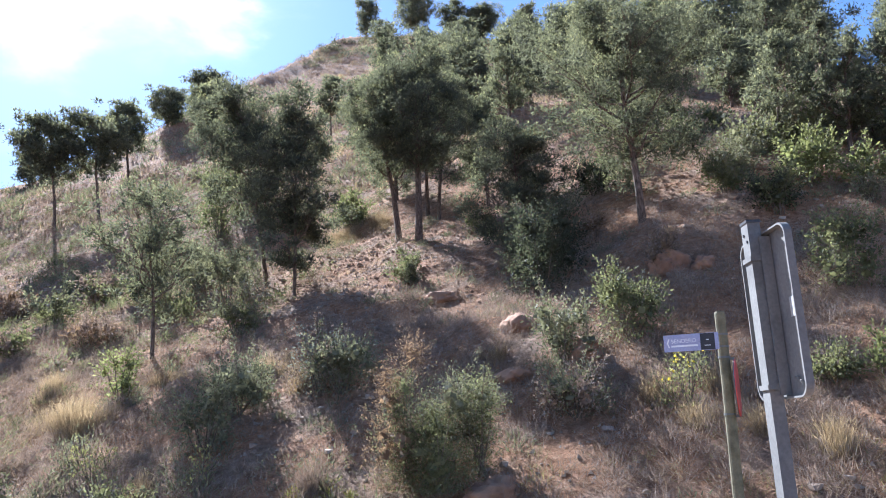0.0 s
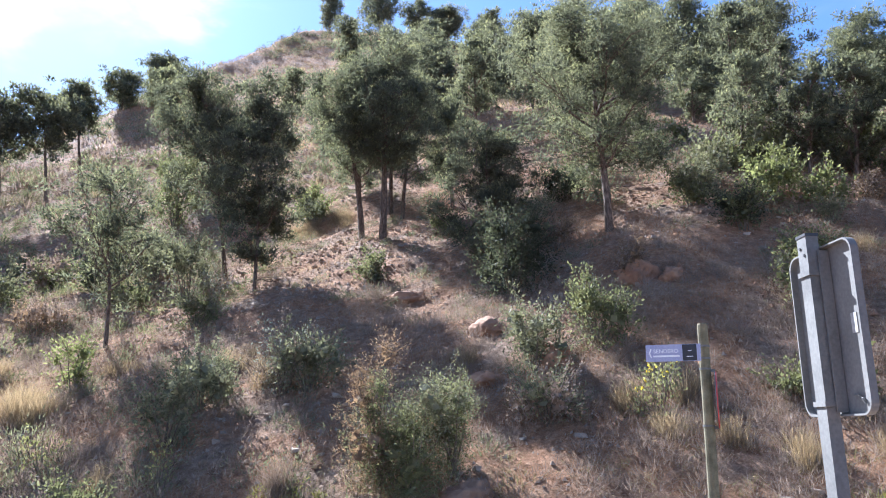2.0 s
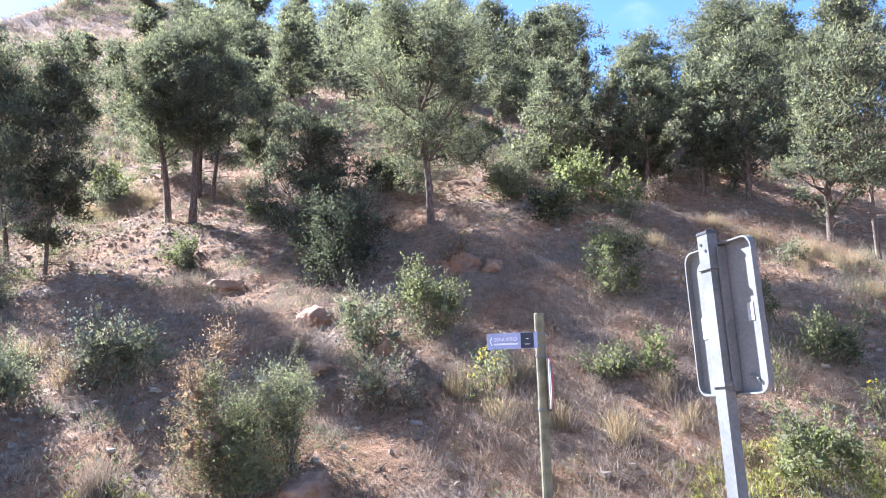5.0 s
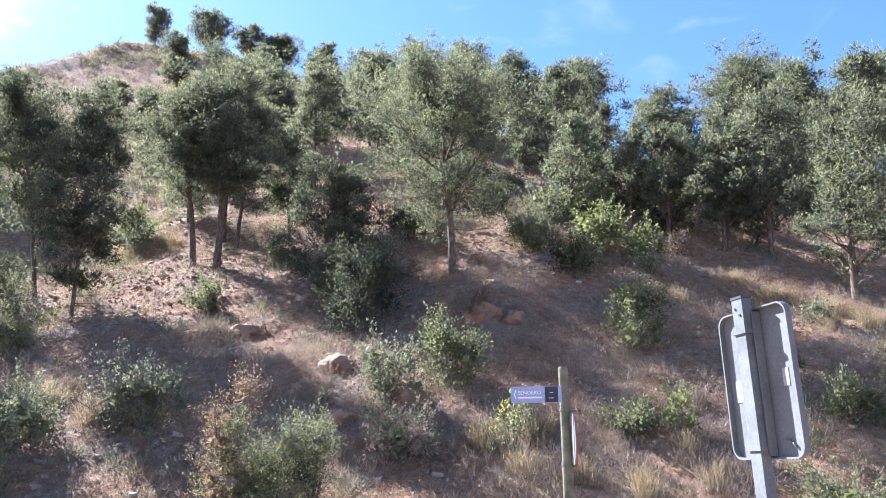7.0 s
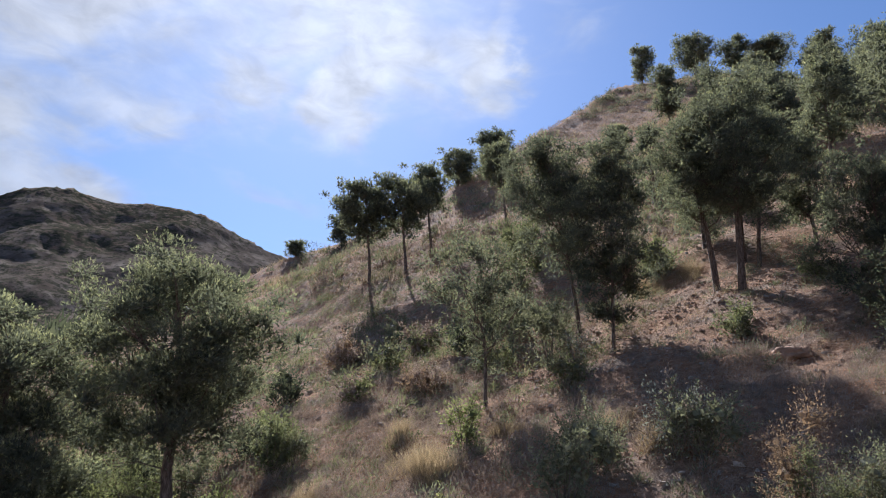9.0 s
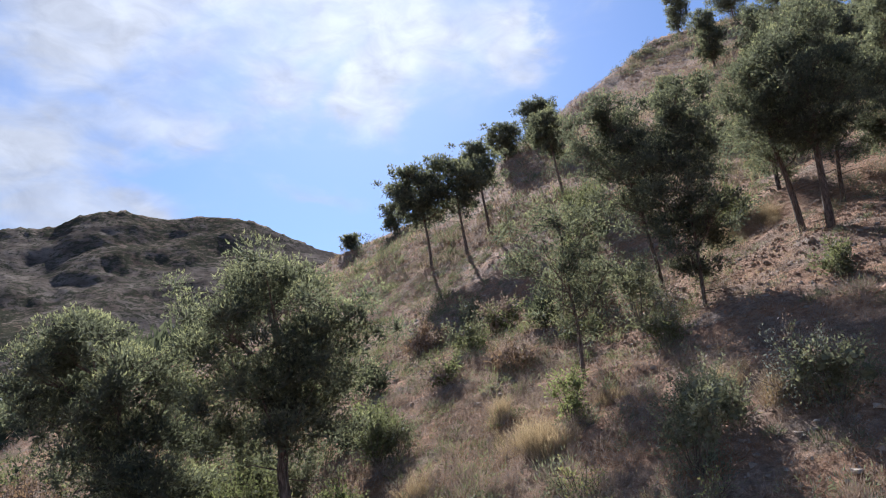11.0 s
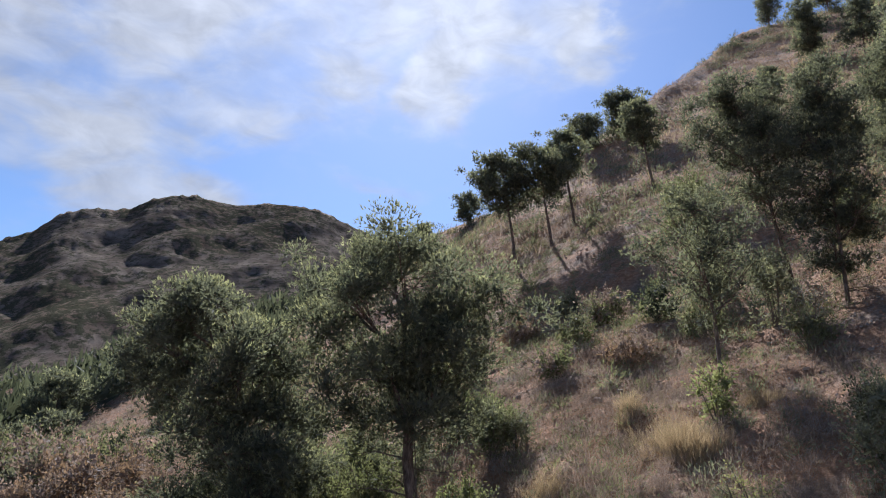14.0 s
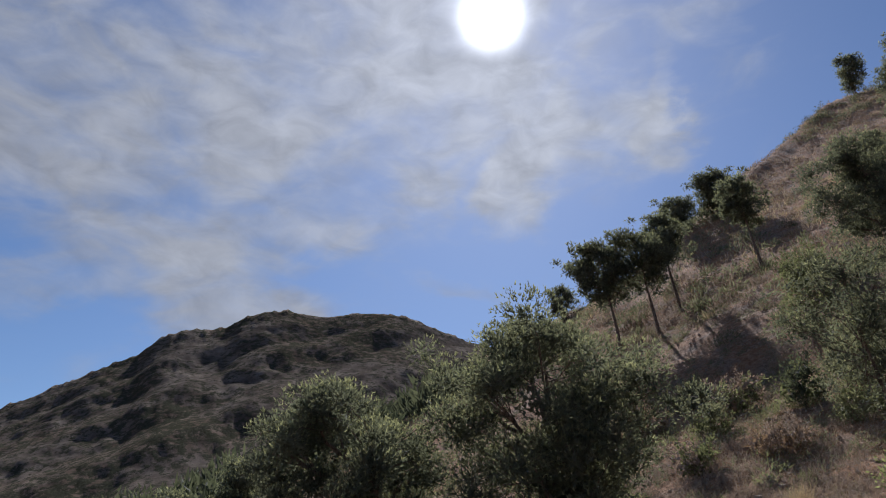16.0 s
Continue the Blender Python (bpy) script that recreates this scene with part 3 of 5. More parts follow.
# ---- plants ----
def pine_tree(x, y, tall, wide, clear, shift=(0, 0), seed=1, fine=1.0, needles=NEEDLES, full=1.0, label="Aleppo pine with a rounded green crown on the dry slope", bend=0.25, thick=0.0, flat=False):
    """A pine: tapered trunk, main limbs that each end in a cloud of tufted clumps, uneven and with gaps between. clear: the bare share of the trunk. fine: size of the tufts."""
    rng = np.random.default_rng(seed)
    root = tagged(new("pine_tree"), label, "tree", "pines on the hillside")
    root.location = (x, y, float(height(x, y)) - 0.06)
    lean = np.array(shift) * 0.9
    wob = rng.normal(0, bend * 0.3, (6, 2))
    line = []
    for i in range(7):
        v = i / 6
        side = lean * v ** 1.3 + (wob[i - 1] * v if i else 0)
        line.append((side[0], side[1], tall * 0.9 * v))
    thick = thick or 0.0105 * tall + 0.03
    verts, faces = [], []
    tube(verts, faces, [(0, 0, -0.25)] + line, [thick * 1.4] + [thick * (1.12 - 0.95 * i / 6) for i in range(7)], 8)
    part("trunk", verts, faces, BARK, root, smooth=True)
    deep = tall * (1 - clear)
    arms = int(np.clip(6 + 1.7 * deep + 0.5 * wide * deep ** 0.5, 9, 24))
    twigs, twig_faces, tris, tips, mass = [], [], [], [], []

    def axis(z):
        return np.array([np.interp(z, [p[2] for p in line], [p[k] for p in line]) for k in range(2)])

    spin = rng.uniform(0, 6.28)
    for i in range(arms):
        v = (i + rng.uniform(0.1, 0.9)) / arms
        rim = wide / 2 * np.interp(v, [0, 0.15, 0.45, 0.75, 1.0], [0.5, 0.7, 0.95, 1.0, 0.4] if flat else [0.62, 0.95, 1.0, 0.75, 0.2])
        a = spin + i * 2.4 + rng.uniform(-0.5, 0.5)
        puff = wide * rng.uniform(0.16, 0.27)
        out = max(0.0, rim * rng.uniform(0.75, 1.1) - puff * 0.8)
        z = clear * tall + deep * (0.08 + 0.84 * v) + rng.normal(0, 0.03) * deep
        hub = np.array([*(axis(z) + out * np.array([math.cos(a), math.sin(a)])), z])
        z0 = min(max(clear * tall * 0.8, z - 0.55 * out - 0.25), tall * 0.86)
        foot = np.array([*axis(z0), z0])
        mid = (foot + hub) / 2 + np.array([0, 0, -0.1 * out]) + rng.normal(0, 0.06, 3)
        verts, faces = [], []
        tube(verts, faces, [foot, mid, hub], [0.30 * thick + 0.012, 0.2 * thick + 0.01, 0.010], 5)
        part("limb", verts, faces, BARK, root)
        for j in range(int(rng.integers(7, 11))):
            c = hub + rng.normal(0, 1, 3) * puff * np.array([0.55, 0.55, 0.48])
            size = puff * rng.uniform(0.28, 0.52) + 0.04
            c[2] = min(c[2], tall - size * 0.8)
            if fine < 1.2:
                tube(twigs, twig_faces, [(hub + foot) / 2 + (hub - foot) * rng.uniform(-0.1, 0.4), (hub + c) / 2 + rng.normal(0, 0.03, 3), c], [0.012, 0.009, 0.004], 3)
            # coarser sprays within, in a duller colour that stands for the crown's inner shade
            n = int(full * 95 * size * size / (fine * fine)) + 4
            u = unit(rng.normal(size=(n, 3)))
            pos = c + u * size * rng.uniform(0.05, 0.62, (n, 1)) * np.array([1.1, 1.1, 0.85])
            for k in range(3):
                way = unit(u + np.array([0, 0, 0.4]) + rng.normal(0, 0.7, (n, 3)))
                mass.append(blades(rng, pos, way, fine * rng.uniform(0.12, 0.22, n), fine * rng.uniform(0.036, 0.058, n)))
            # needles in tufts over it
            n = int(full * 330 * size * size / (fine * fine)) + 5
            u = unit(rng.normal(size=(n, 3)))
            u[:, 2] = np.abs(u[:, 2]) * np.where(rng.random(n) < 0.72, 1, -1)
            far = (0.55 + 0.45 * rng.random((n, 1)) ** 0.6) * (1 + 0.10 * rng.normal(size=(n, 1)))
            pos = c + u * size * far * np.array([1.15, 1.15, 0.85])
            for k in range(3):
                way = unit(u * 0.8 + np.array([0, 0, 0.5]) + rng.normal(0, 0.5, (n, 3)))
                made = blades(rng, pos, way, fine * rng.uniform(0.06, 0.125, n), fine * rng.uniform(0.024, 0.038, n))
                # outer needles on the upper side get the paler, sunlit-looking colour
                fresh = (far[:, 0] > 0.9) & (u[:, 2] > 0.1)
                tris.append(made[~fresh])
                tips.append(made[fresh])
    for i in range(int(5 + 14 * clear)):
        z = tall * rng.uniform(0.35, 1.1) * max(clear, 0.15)
        a, far = rng.uniform(0, 6.28), rng.uniform(0.2, 0.7) * wide * 0.5
        foot = np.array([*axis(z), z])
        tip = foot + np.array([math.cos(a) * far, math.sin(a) * far, rng.uniform(-0.1, 0.3)])
        bent = (foot + tip) / 2 + rng.normal(0, 0.05, 3)
        tube(twigs, twig_faces, [foot, bent, tip], [0.015, 0.009, 0.003], 3)
        tube(twigs, twig_faces, [bent, (bent + tip) / 2 + rng.normal(0, 0.08, 3), tip + rng.normal(0, 0.12, 3)], [0.007, 0.005, 0.002], 3)
    tagged(part("twigwork", twigs, twig_faces, BARK, root), kind="stuff")
    tagged(shards("crown", np.concatenate(tris), needles, root), kind="stuff")
    tagged(shards("inner_crown", np.concatenate(mass), NEEDLES_INNER_SHADE, root, "dense needles within the crown, inner shade put into their colour"), kind="stuff")
    tagged(shards("lit_tips", np.concatenate(tips), NEEDLES_LIT_TIP, root, "paler needles at the ends of the twigs, sunlight on the clump tops put into their colour"), kind="stuff")
    return root


def shrub(x, y, wide, tall, seed, mats=(LEAF_GREEN,), size=0.07, full=1.0, name="shrub", label="rounded green shrub on the stony slope", flowers=None, open_form=0.0, category="shrub", upright=0.35):
    """A shrub: stems fanning from one root, and leaves in uneven lobes. mats: the leaves, shade by shade, lobe by lobe."""
    rng = np.random.default_rng(seed)
    root = tagged(new(name), label, category)
    root.location = (x, y, float(height(x, y)) - 0.03)
    lobes = int(np.clip(5 + 3.5 * wide, 6, 16))
    verts, faces = [], []
    clouds = {i: [] for i in range(len(mats))}
    tops = []
    for i in range(lobes):
        a, out = i * 2.4 + rng.uniform(-0.4, 0.4), math.sqrt((i + 0.5) / lobes) * 0.36 * wide
        r = rng.uniform(0.15, 0.23) * wide + 0.03
        z = max(r * 0.7, tall * rng.uniform(0.35, 1.0) * (1 - 0.55 * (out / (0.5 * wide)) ** 2) - r * 0.25)
        c = np.array([math.cos(a) * out, math.sin(a) * out, z])
        tube(verts, faces, [(rng.normal(0, 0.04), rng.normal(0, 0.04), -0.12), c * np.array([0.6, 0.6, 0.55]), c + np.array([0, 0, r * 0.5])],
             [0.012 + 0.006 * tall, 0.010, 0.004], 4)
        n = int(full * 0.95 * 6.3 * r * (r + 0.35 * z) / (size * size)) + 8
        u = unit(rng.normal(size=(n, 3)))
        far = (0.25 + 0.8 * rng.random((n, 1)) ** 0.6) * (1 + (0.26 + open_form) * rng.normal(size=(n, 1)))
        pos = c + u * r * far * np.array([1.0, 1.0, min(1.6, 0.9 * tall / wide + 0.35)])
        skirt = rng.random(n) < 0.3
        pos[skirt, 2] *= rng.random(skirt.sum())
        pos[:, 2] = np.maximum(pos[:, 2], 0.02)
        way = unit(u + np.array([0, 0, upright]) + rng.normal(0, 0.7, (n, 3)))
        k = i % len(mats)
        clouds[k].append(diamonds(rng, pos, way, size * rng.uniform(0.6, 1.4, n), size * rng.uniform(0.3, 0.6, n)))
        # sprigs that stand out of the lobe, leafy all along
        for j in range(int(rng.integers(2, 5))):
            w = unit(np.array([math.cos(a), math.sin(a), 0]) * rng.uniform(0, 0.9) + np.array([0, 0, 1.0]) + rng.normal(0, 0.4, 3))
            foot, reach = c + w * r * 0.5, r * rng.uniform(0.8, 1.7)
            m = max(6, int(reach / size * 5 * min(1.0, full)))
            at = rng.random((m, 1))
            p = foot + w * reach * at + rng.normal(0, 0.045 * (1.2 - at) + 0.01, (m, 3))
            clouds[k].append(diamonds(rng, p, unit(w + rng.normal(0, 0.8, (m, 3))), size * rng.uniform(0.5, 1.1, m), size * rng.uniform(0.3, 0.55, m)))
            tube(verts, faces, [c, foot, foot + w * reach], [0.007, 0.006, 0.003], 3)
        if full > 0.6:
            m = 22
            w = unit(rng.normal(size=(m, 3)))
            across = unit(np.cross(w, rng.normal(size=(m, 3))))
            p = c + w * r * rng.uniform(0.2, 0.65, (m, 1)) * np.array([1, 1, 1.1]) - across * r * 0.25
            p[:, 2] = np.maximum(p[:, 2], 0.03)
            clouds[k].append(diamonds(rng, p, across, r * rng.uniform(0.3, 0.6, m), r * rng.uniform(0.25, 0.5, m)))
        tops.append(pos[np.argsort(-pos[:, 2])[:max(3, n // 14)]])
    tagged(part("stemwork", verts, faces, STEM, root), kind="stuff")
    for k, m in enumerate(mats):
        tagged(leaves("foliage", np.concatenate(clouds[k]), m, root), kind="stuff")
    if flowers:
        p = np.concatenate(tops)
        p = p[rng.random(len(p)) < 0.3] + np.array([0, 0, 0.05]) * rng.random((1, 1))
        bloom = leaves("bloom", np.concatenate([diamonds(rng, p + rng.normal(0, 0.012, p.shape), unit(rng.normal(size=p.shape)), np.full(len(p), 0.045), np.full(len(p), 0.045)) for _ in range(3)]), flowers, root)
        tagged(bloom, kind="stuff")
    return root


def grass_tuft(x, y, wide, tall, seed, mat=STRAW, label="clump of tall dry golden grass on the slope", name="grass_clump"):
    """A clump of grass: several hundred blades that lean outwards."""
    rng = np.random.default_rng(seed)
    root = tagged(new(name), label, "grass", "dry grass clumps")
    root.location = (x, y, 0)
    n = int(1050 * max(0.45, wide))
    heart = rng.normal(0, wide * 0.22, (5, 2))
    p = heart[rng.integers(0, 5, n)] + rng.normal(0, wide * 0.11, (n, 2))
    base = np.column_stack([p, height(x + p[:, 0], y + p[:, 1]) - 0.02])
    lean = np.column_stack([p / wide * 0.9 + rng.normal(0, 0.36, (n, 2)), np.ones(n)])
    long = tall * 0.85 * rng.uniform(0.25, 1.1, n) * (1 - 0.4 * np.minimum(1, np.linalg.norm(p, axis=1) / (0.6 * wide)))
    lower = blades(rng, base, unit(lean), long, np.full(n, 0.0075))
    tip = base + unit(lean) * (long * 0.8).reshape(-1, 1)
    heads = blades(rng, tip, unit(lean + rng.normal(0, 0.35, (n, 3))), rng.uniform(0.05, 0.13, n), np.full(n, 0.009))
    tagged(shards("blade_tuft", np.concatenate([lower, heads[: n // 2]]), mat, root), kind="stuff")
    return root


def rock(x, y, wide, tall, seed, mat=STONE, label="pale weathered boulder half sunk in the slope"):
    rng = np.random.default_rng(seed)
    bm = bmesh.new()
    bmesh.ops.create_icosphere(bm, subdivisions=4, radius=1)
    for v in bm.verts:
        p = v.co.copy()
        k = 1 + 0.12 * noise.noise(p * 6 + Vector((seed, 0, 3))) + 0.28 * noise.noise(p * 1.4 + Vector((seed * 3.1, 0, 0))) + 0.17 * noise.noise(p * 4 + Vector((0, seed, 0))) + 0.07 * noise.noise(p * 9) + 0.08 * noise.noise(p * 17)
        flatten = Vector((round(p.x * 2) / 2, round(p.y * 2) / 2, round(p.z * 2) / 2))
        p = p.lerp(flatten, 0.1) * k
        v.co = Vector((p.x * wide / 2, p.y * wide * 0.38, p.z * tall * 0.62))
    me = bpy.data.meshes.new("rock")
    bm.to_mesh(me)
    bm.free()
    me.materials.append(mat)
    me.shade_smooth()
    ob = new("rock", me)
    ob.matrix_world = pose(x, y, float(height(x, y)) + tall * (0.05 if mat is STONE else -0.2), rng.uniform(-8, 8), rng.uniform(-8, 8), rng.uniform(0, 360))
    return tagged(ob, label, "rock", "rocks on the slope")


# the pines, up the slope and along its crest
pine_tree(-17.8, 22.0, 7.1, 3.6, 0.38, (-0.8, -0.7), 11, 0.9, NEEDLES, label="tall pine with a bare straight trunk in a group", thick=0.115)
pine_tree(-16.5, 21.6, 8.0, 4.8, 0.36, (0.0, 0.0), 12, 0.9, NEEDLES_DARK, full=1.30, label="tall pine with a dark rounded crown in a group", thick=0.130)
pine_tree(-17.8, 24.6, 6.8, 3.4, 0.29, (0.4, 0.3), 13, 0.9, NEEDLES, thick=0.080)
pine_tree(-16.5, 26.4, 5.0, 2.8, 0.25, (-0.2, -0.1), 14, 1.1, NEEDLES)
pine_tree(-18.9, 25.3, 5.9, 2.1, 0.29, (-0.1, -0.1), 15, 1.1, NEEDLES_DARK)
pine_tree(-10.4, 18.6, 4.6, 3.3, 0.05, (0.1, 0.0), 16, 0.75, NEEDLES_DARK, full=1.70, label="dense dark young pine with foliage down to the ground")
pine_tree(-7.3, 19.8, 7.1, 5.1, 0.27, (-0.2, -0.1), 17, 0.75, NEEDLES, label="tall broad pine with a pale bare lower trunk", thick=0.110)
pine_tree(-19.9, 17.4, 7.6, 3.9, 0.36, (-1.0, -1.2), 18, 0.9, NEEDLES_DARK, full=1.30, label="leaning pine with a dark dense crown", thick=0.070)
pine_tree(-17.5, 16.5, 7.2, 3.3, 0.12, (0.0, 0.0), 19, 0.9, NEEDLES_DARK, full=1.50, label="dark narrow pine with low branches", thick=0.055)
pine_tree(-17.1, 11.5, 4.8, 3.1, 0.34, (-0.2, -0.3), 20, 0.8, NEEDLES_LIGHT, full=0.60, label="slender young pine with a thin bare trunk", thick=0.050)
pine_tree(-45.0, 21.7, 7.0, 4.9, 0.47, (-0.4, -0.8), 21, 1.9, NEEDLES_DARK, full=1.50, label="far pine standing out on the hill's crest", flat=True)
pine_tree(-43.6, 23.7, 7.0, 4.7, 0.49, (-0.5, -0.9), 22, 1.9, NEEDLES, full=1.50, label="far pine standing out on the hill's crest", flat=True)
pine_tree(-45.0, 26.4, 6.9, 3.6, 0.50, (-0.4, -0.7), 23, 1.9, NEEDLES, full=1.50, label="far pine standing out on the hill's crest", flat=True)
pine_tree(-41.6, 30.6, 6.6, 3.6, 0.52, (-0.5, -0.9), 85, 1.9, NEEDLES, full=1.50, label="far pine with a long bare trunk near the crest", flat=True)
pine_tree(-58.7, 41.8, 5.1, 4.7, 0.18, (-0.1, -0.2), 24, 1.9, NEEDLES_DARK, full=1.50, label="far pine standing out on the hill's crest", flat=True)
pine_tree(-80.4, 29.4, 1.7, 3.0, 0.05, (-0.0, -0.1), 25, 2.4, NEEDLES, label="far pine standing out on the hill's crest", flat=True)
pine_tree(-58.7, 90.8, 5.5, 5.3, 0.15, (0.1, 0.1), 26, 2.4, NEEDLES, label="far pine standing out on the hill's crest", flat=True)
pine_tree(-31.8, 69.6, 8.0, 6.6, 0.13, (0.3, 0.1), 27, 2.4, NEEDLES_DARK, label="far pine standing out on the hill's crest", flat=True)
pine_tree(-18.9, 32.6, 7.3, 3.3, 0.32, (0.1, 0.1), 28, 1.5, NEEDLES)
pine_tree(-20.3, 42.8, 7.2, 3.5, 0.30, (0.1, 0.1), 29, 1.5, NEEDLES)
pine_tree(-24.7, 38.6, 5.9, 2.9, 0.42, (-0.1, -0.1), 30, 1.5, NEEDLES_DARK)
pine_tree(-38.5, 38.7, 5.6, 2.9, 0.34, (-0.1, -0.1), 31, 1.9, NEEDLES)
pine_tree(-50.6, 59.5, 7.2, 4.4, 0.15, (-0.1, -0.1), 32, 2.4, NEEDLES)
pine_tree(-45.0, 59.5, 6.4, 4.1, 0.22, (0.1, 0.1), 33, 1.9, NEEDLES_DARK)
pine_tree(-46.0, 68.9, 6.6, 4.0, 0.15, (0.1, 0.1), 34, 2.4, NEEDLES)
pine_tree(-46.9, 86.8, 9.6, 4.8, 0.12, (-0.1, -0.1), 35, 2.4, NEEDLES)
pine_tree(-6.9, 37.3, 6.3, 3.8, 0.10, (0.5, 0.1), 36, 1.5, NEEDLES_DARK)
pine_tree(-7.9, 33.7, 3.8, 3.0, 0.10, (0.1, 0.0), 37, 1.5, NEEDLES)
pine_tree(-4.6, 25.4, 4.1, 2.5, 0.10, (0.3, 0.1), 38, 1.1, NEEDLES)
pine_tree(-4.1, 32.4, 3.9, 1.3, 0.10, (0.4, 0.0), 39, 1.1, NEEDLES_DARK)
pine_tree(-2.6, 24.6, 4.0, 1.9, 0.10, (0.4, 0.0), 40, 1.1, NEEDLES)
pine_tree(-1.4, 24.6, 4.1, 2.3, 0.10, (0.5, 0.0), 41, 1.1, NEEDLES)
pine_tree(0.2, 24.0, 3.8, 1.8, 0.19, (0.3, -0.0), 42, 1.1, NEEDLES_LIGHT)
pine_tree(1.5, 24.1, 5.5, 3.2, 0.10, (0.5, -0.1), 43, 1.1, NEEDLES_DARK)
pine_tree(3.0, 21.4, 6.3, 2.2, 0.10, (0.6, -0.1), 44, 0.8, NEEDLES)
pine_tree(3.8, 20.6, 6.1, 3.2, 0.24, (0.5, -0.1), 45, 0.8, NEEDLES_LIGHT, full=0.70, label="light green pine with a thin pale trunk", flat=True, thick=0.060)
pine_tree(0.6, 26.7, 5.1, 2.0, 0.10, (0.4, -0.0), 46, 1.1, NEEDLES_DARK)
pine_tree(4.4, 34.1, 6.5, 3.8, 0.10, (0.5, -0.1), 47, 1.5, NEEDLES)
pine_tree(6.1, 32.3, 7.0, 3.6, 0.10, (0.8, -0.2), 48, 1.5, NEEDLES_LIGHT)
pine_tree(0.4, 25.1, 4.5, 2.4, 0.10, (0.2, -0.0), 49, 1.1, NEEDLES_DARK)
pine_tree(-16.7, 4.0, 6.0, 4.3, 0.36, (-0.2, -0.6), 50, 0.76, NEEDLES, full=1.5, flat=True, label="open-crowned pine with a crooked trunk beside the track", bend=0.6, thick=0.130)
pine_tree(-17.5, 1.7, 5.1, 3.7, 0.14, (-1.0, -1.6), 51, 0.8, NEEDLES_DARK, full=2.1, flat=True, label="dense dark pine leaning over the track verge", thick=0.085)
pine_tree(-21.6, 26.4, 5.6, 3.3, 0.10, (-0.2, -0.1), 52, 1.1, NEEDLES_LIGHT, full=0.80, label="light green open pine behind a group of taller ones")
pine_tree(-16.3, 39.1, 5.5, 3.2, 0.35, (0.0, 0.0), 53, 1.5, NEEDLES)
pine_tree(-31.1, 34.1, 5.8, 2.8, 0.21, (-0.1, -0.1), 54, 1.5, NEEDLES_DARK)
pine_tree(-41.0, -3.5, 2.1, 2.8, 0.10, (0.0, 0.0), 55, 1.5, NEEDLES_DARK, label="small dark pine in the valley below the mountain")
pine_tree(-40.0, -8.0, 2.0, 2.6, 0.10, (0.0, 0.0), 56, 1.5, NEEDLES_DARK, label="small dark pine in the valley below the mountain")
pine_tree(-43.0, 1.5, 2.2, 2.8, 0.10, (0.0, 0.0), 57, 1.5, NEEDLES_DARK, label="small dark pine in the valley below the mountain")
pine_tree(-37.0, -6.0, 1.7, 2.2, 0.10, (0.0, 0.0), 58, 1.5, NEEDLES_DARK, label="small dark pine in the valley below the mountain")
pine_tree(-60.9, 38.8, 4.2, 4.2, 0.12, (0.0, 0.0), 59, 1.9, NEEDLES, full=1.50, label="far pine standing out on the hill's crest", flat=True)
pine_tree(-77.0, 33.5, 4.0, 3.5, 0.09, (0.0, 0.0), 60, 2.4, NEEDLES_DARK, label="far pine standing out on the hill's crest", flat=True)
pine_tree(-72.9, 80.4, 7.1, 4.8, 0.15, (0.0, 0.0), 61, 2.4, NEEDLES, label="far pine standing out on the hill's crest", flat=True)
pine_tree(-67.7, 86.6, 7.4, 6.9, 0.20, (0.0, 0.0), 62, 2.4, NEEDLES, label="far pine standing out on the hill's crest", flat=True)
pine_tree(-62.9, 90.4, 6.9, 5.6, 0.15, (0.0, 0.0), 63, 2.4, NEEDLES_DARK, label="far pine standing out on the hill's crest", flat=True)
pine_tree(-52.0, -9.0, 3.6, 4.1, 0.10, (0.0, 0.0), 64, 1.9, NEEDLES_DARK, label="small dark pine in the valley below the mountain")
pine_tree(-55.0, -4.0, 3.6, 4.1, 0.10, (0.0, 0.0), 65, 1.9, NEEDLES_DARK, label="small dark pine in the valley below the mountain")
pine_tree(-50.0, -14.0, 3.4, 3.7, 0.10, (0.0, 0.0), 66, 1.9, NEEDLES_DARK, label="small dark pine in the valley below the mountain")
pine_tree(-58.0, 0.0, 3.6, 4.1, 0.10, (0.0, 0.0), 67, 1.9, NEEDLES_DARK, label="small dark pine in the valley below the mountain")
pine_tree(-46.0, -6.0, 2.0, 2.6, 0.10, (0.0, 0.0), 68, 1.5, NEEDLES_DARK, label="small dark pine in the valley below the mountain")
pine_tree(-60.0, -12.0, 4.2, 4.1, 0.10, (0.0, 0.0), 69, 1.9, NEEDLES_DARK, label="small dark pine in the valley below the mountain")
pine_tree(-57.5, 91.5, 6.2, 5.8, 0.15, (0.0, 0.0), 70, 2.4, NEEDLES, label="far pine standing out on the hill's crest", flat=True)
pine_tree(-51.0, 93.0, 7.0, 6.9, 0.12, (0.0, 0.0), 71, 2.4, NEEDLES, label="far pine standing out on the hill's crest", flat=True)
pine_tree(-45.0, 95.0, 8.0, 6.4, 0.12, (0.0, 0.0), 72, 2.4, NEEDLES_DARK, label="far pine standing out on the hill's crest", flat=True)
pine_tree(-14.0, 72.0, 9.0, 7.3, 0.10, (0.0, 0.0), 73, 1.9, NEEDLES)
pine_tree(-9.5, 64.0, 7.5, 5.3, 0.10, (0.0, 0.0), 74, 1.9, NEEDLES)
pine_tree(-18.5, 62.0, 10.0, 6.6, 0.15, (0.0, 0.0), 75, 1.9, NEEDLES_DARK)
pine_tree(-36.0, 78.0, 8.0, 6.1, 0.12, (0.0, 0.0), 76, 2.4, NEEDLES)
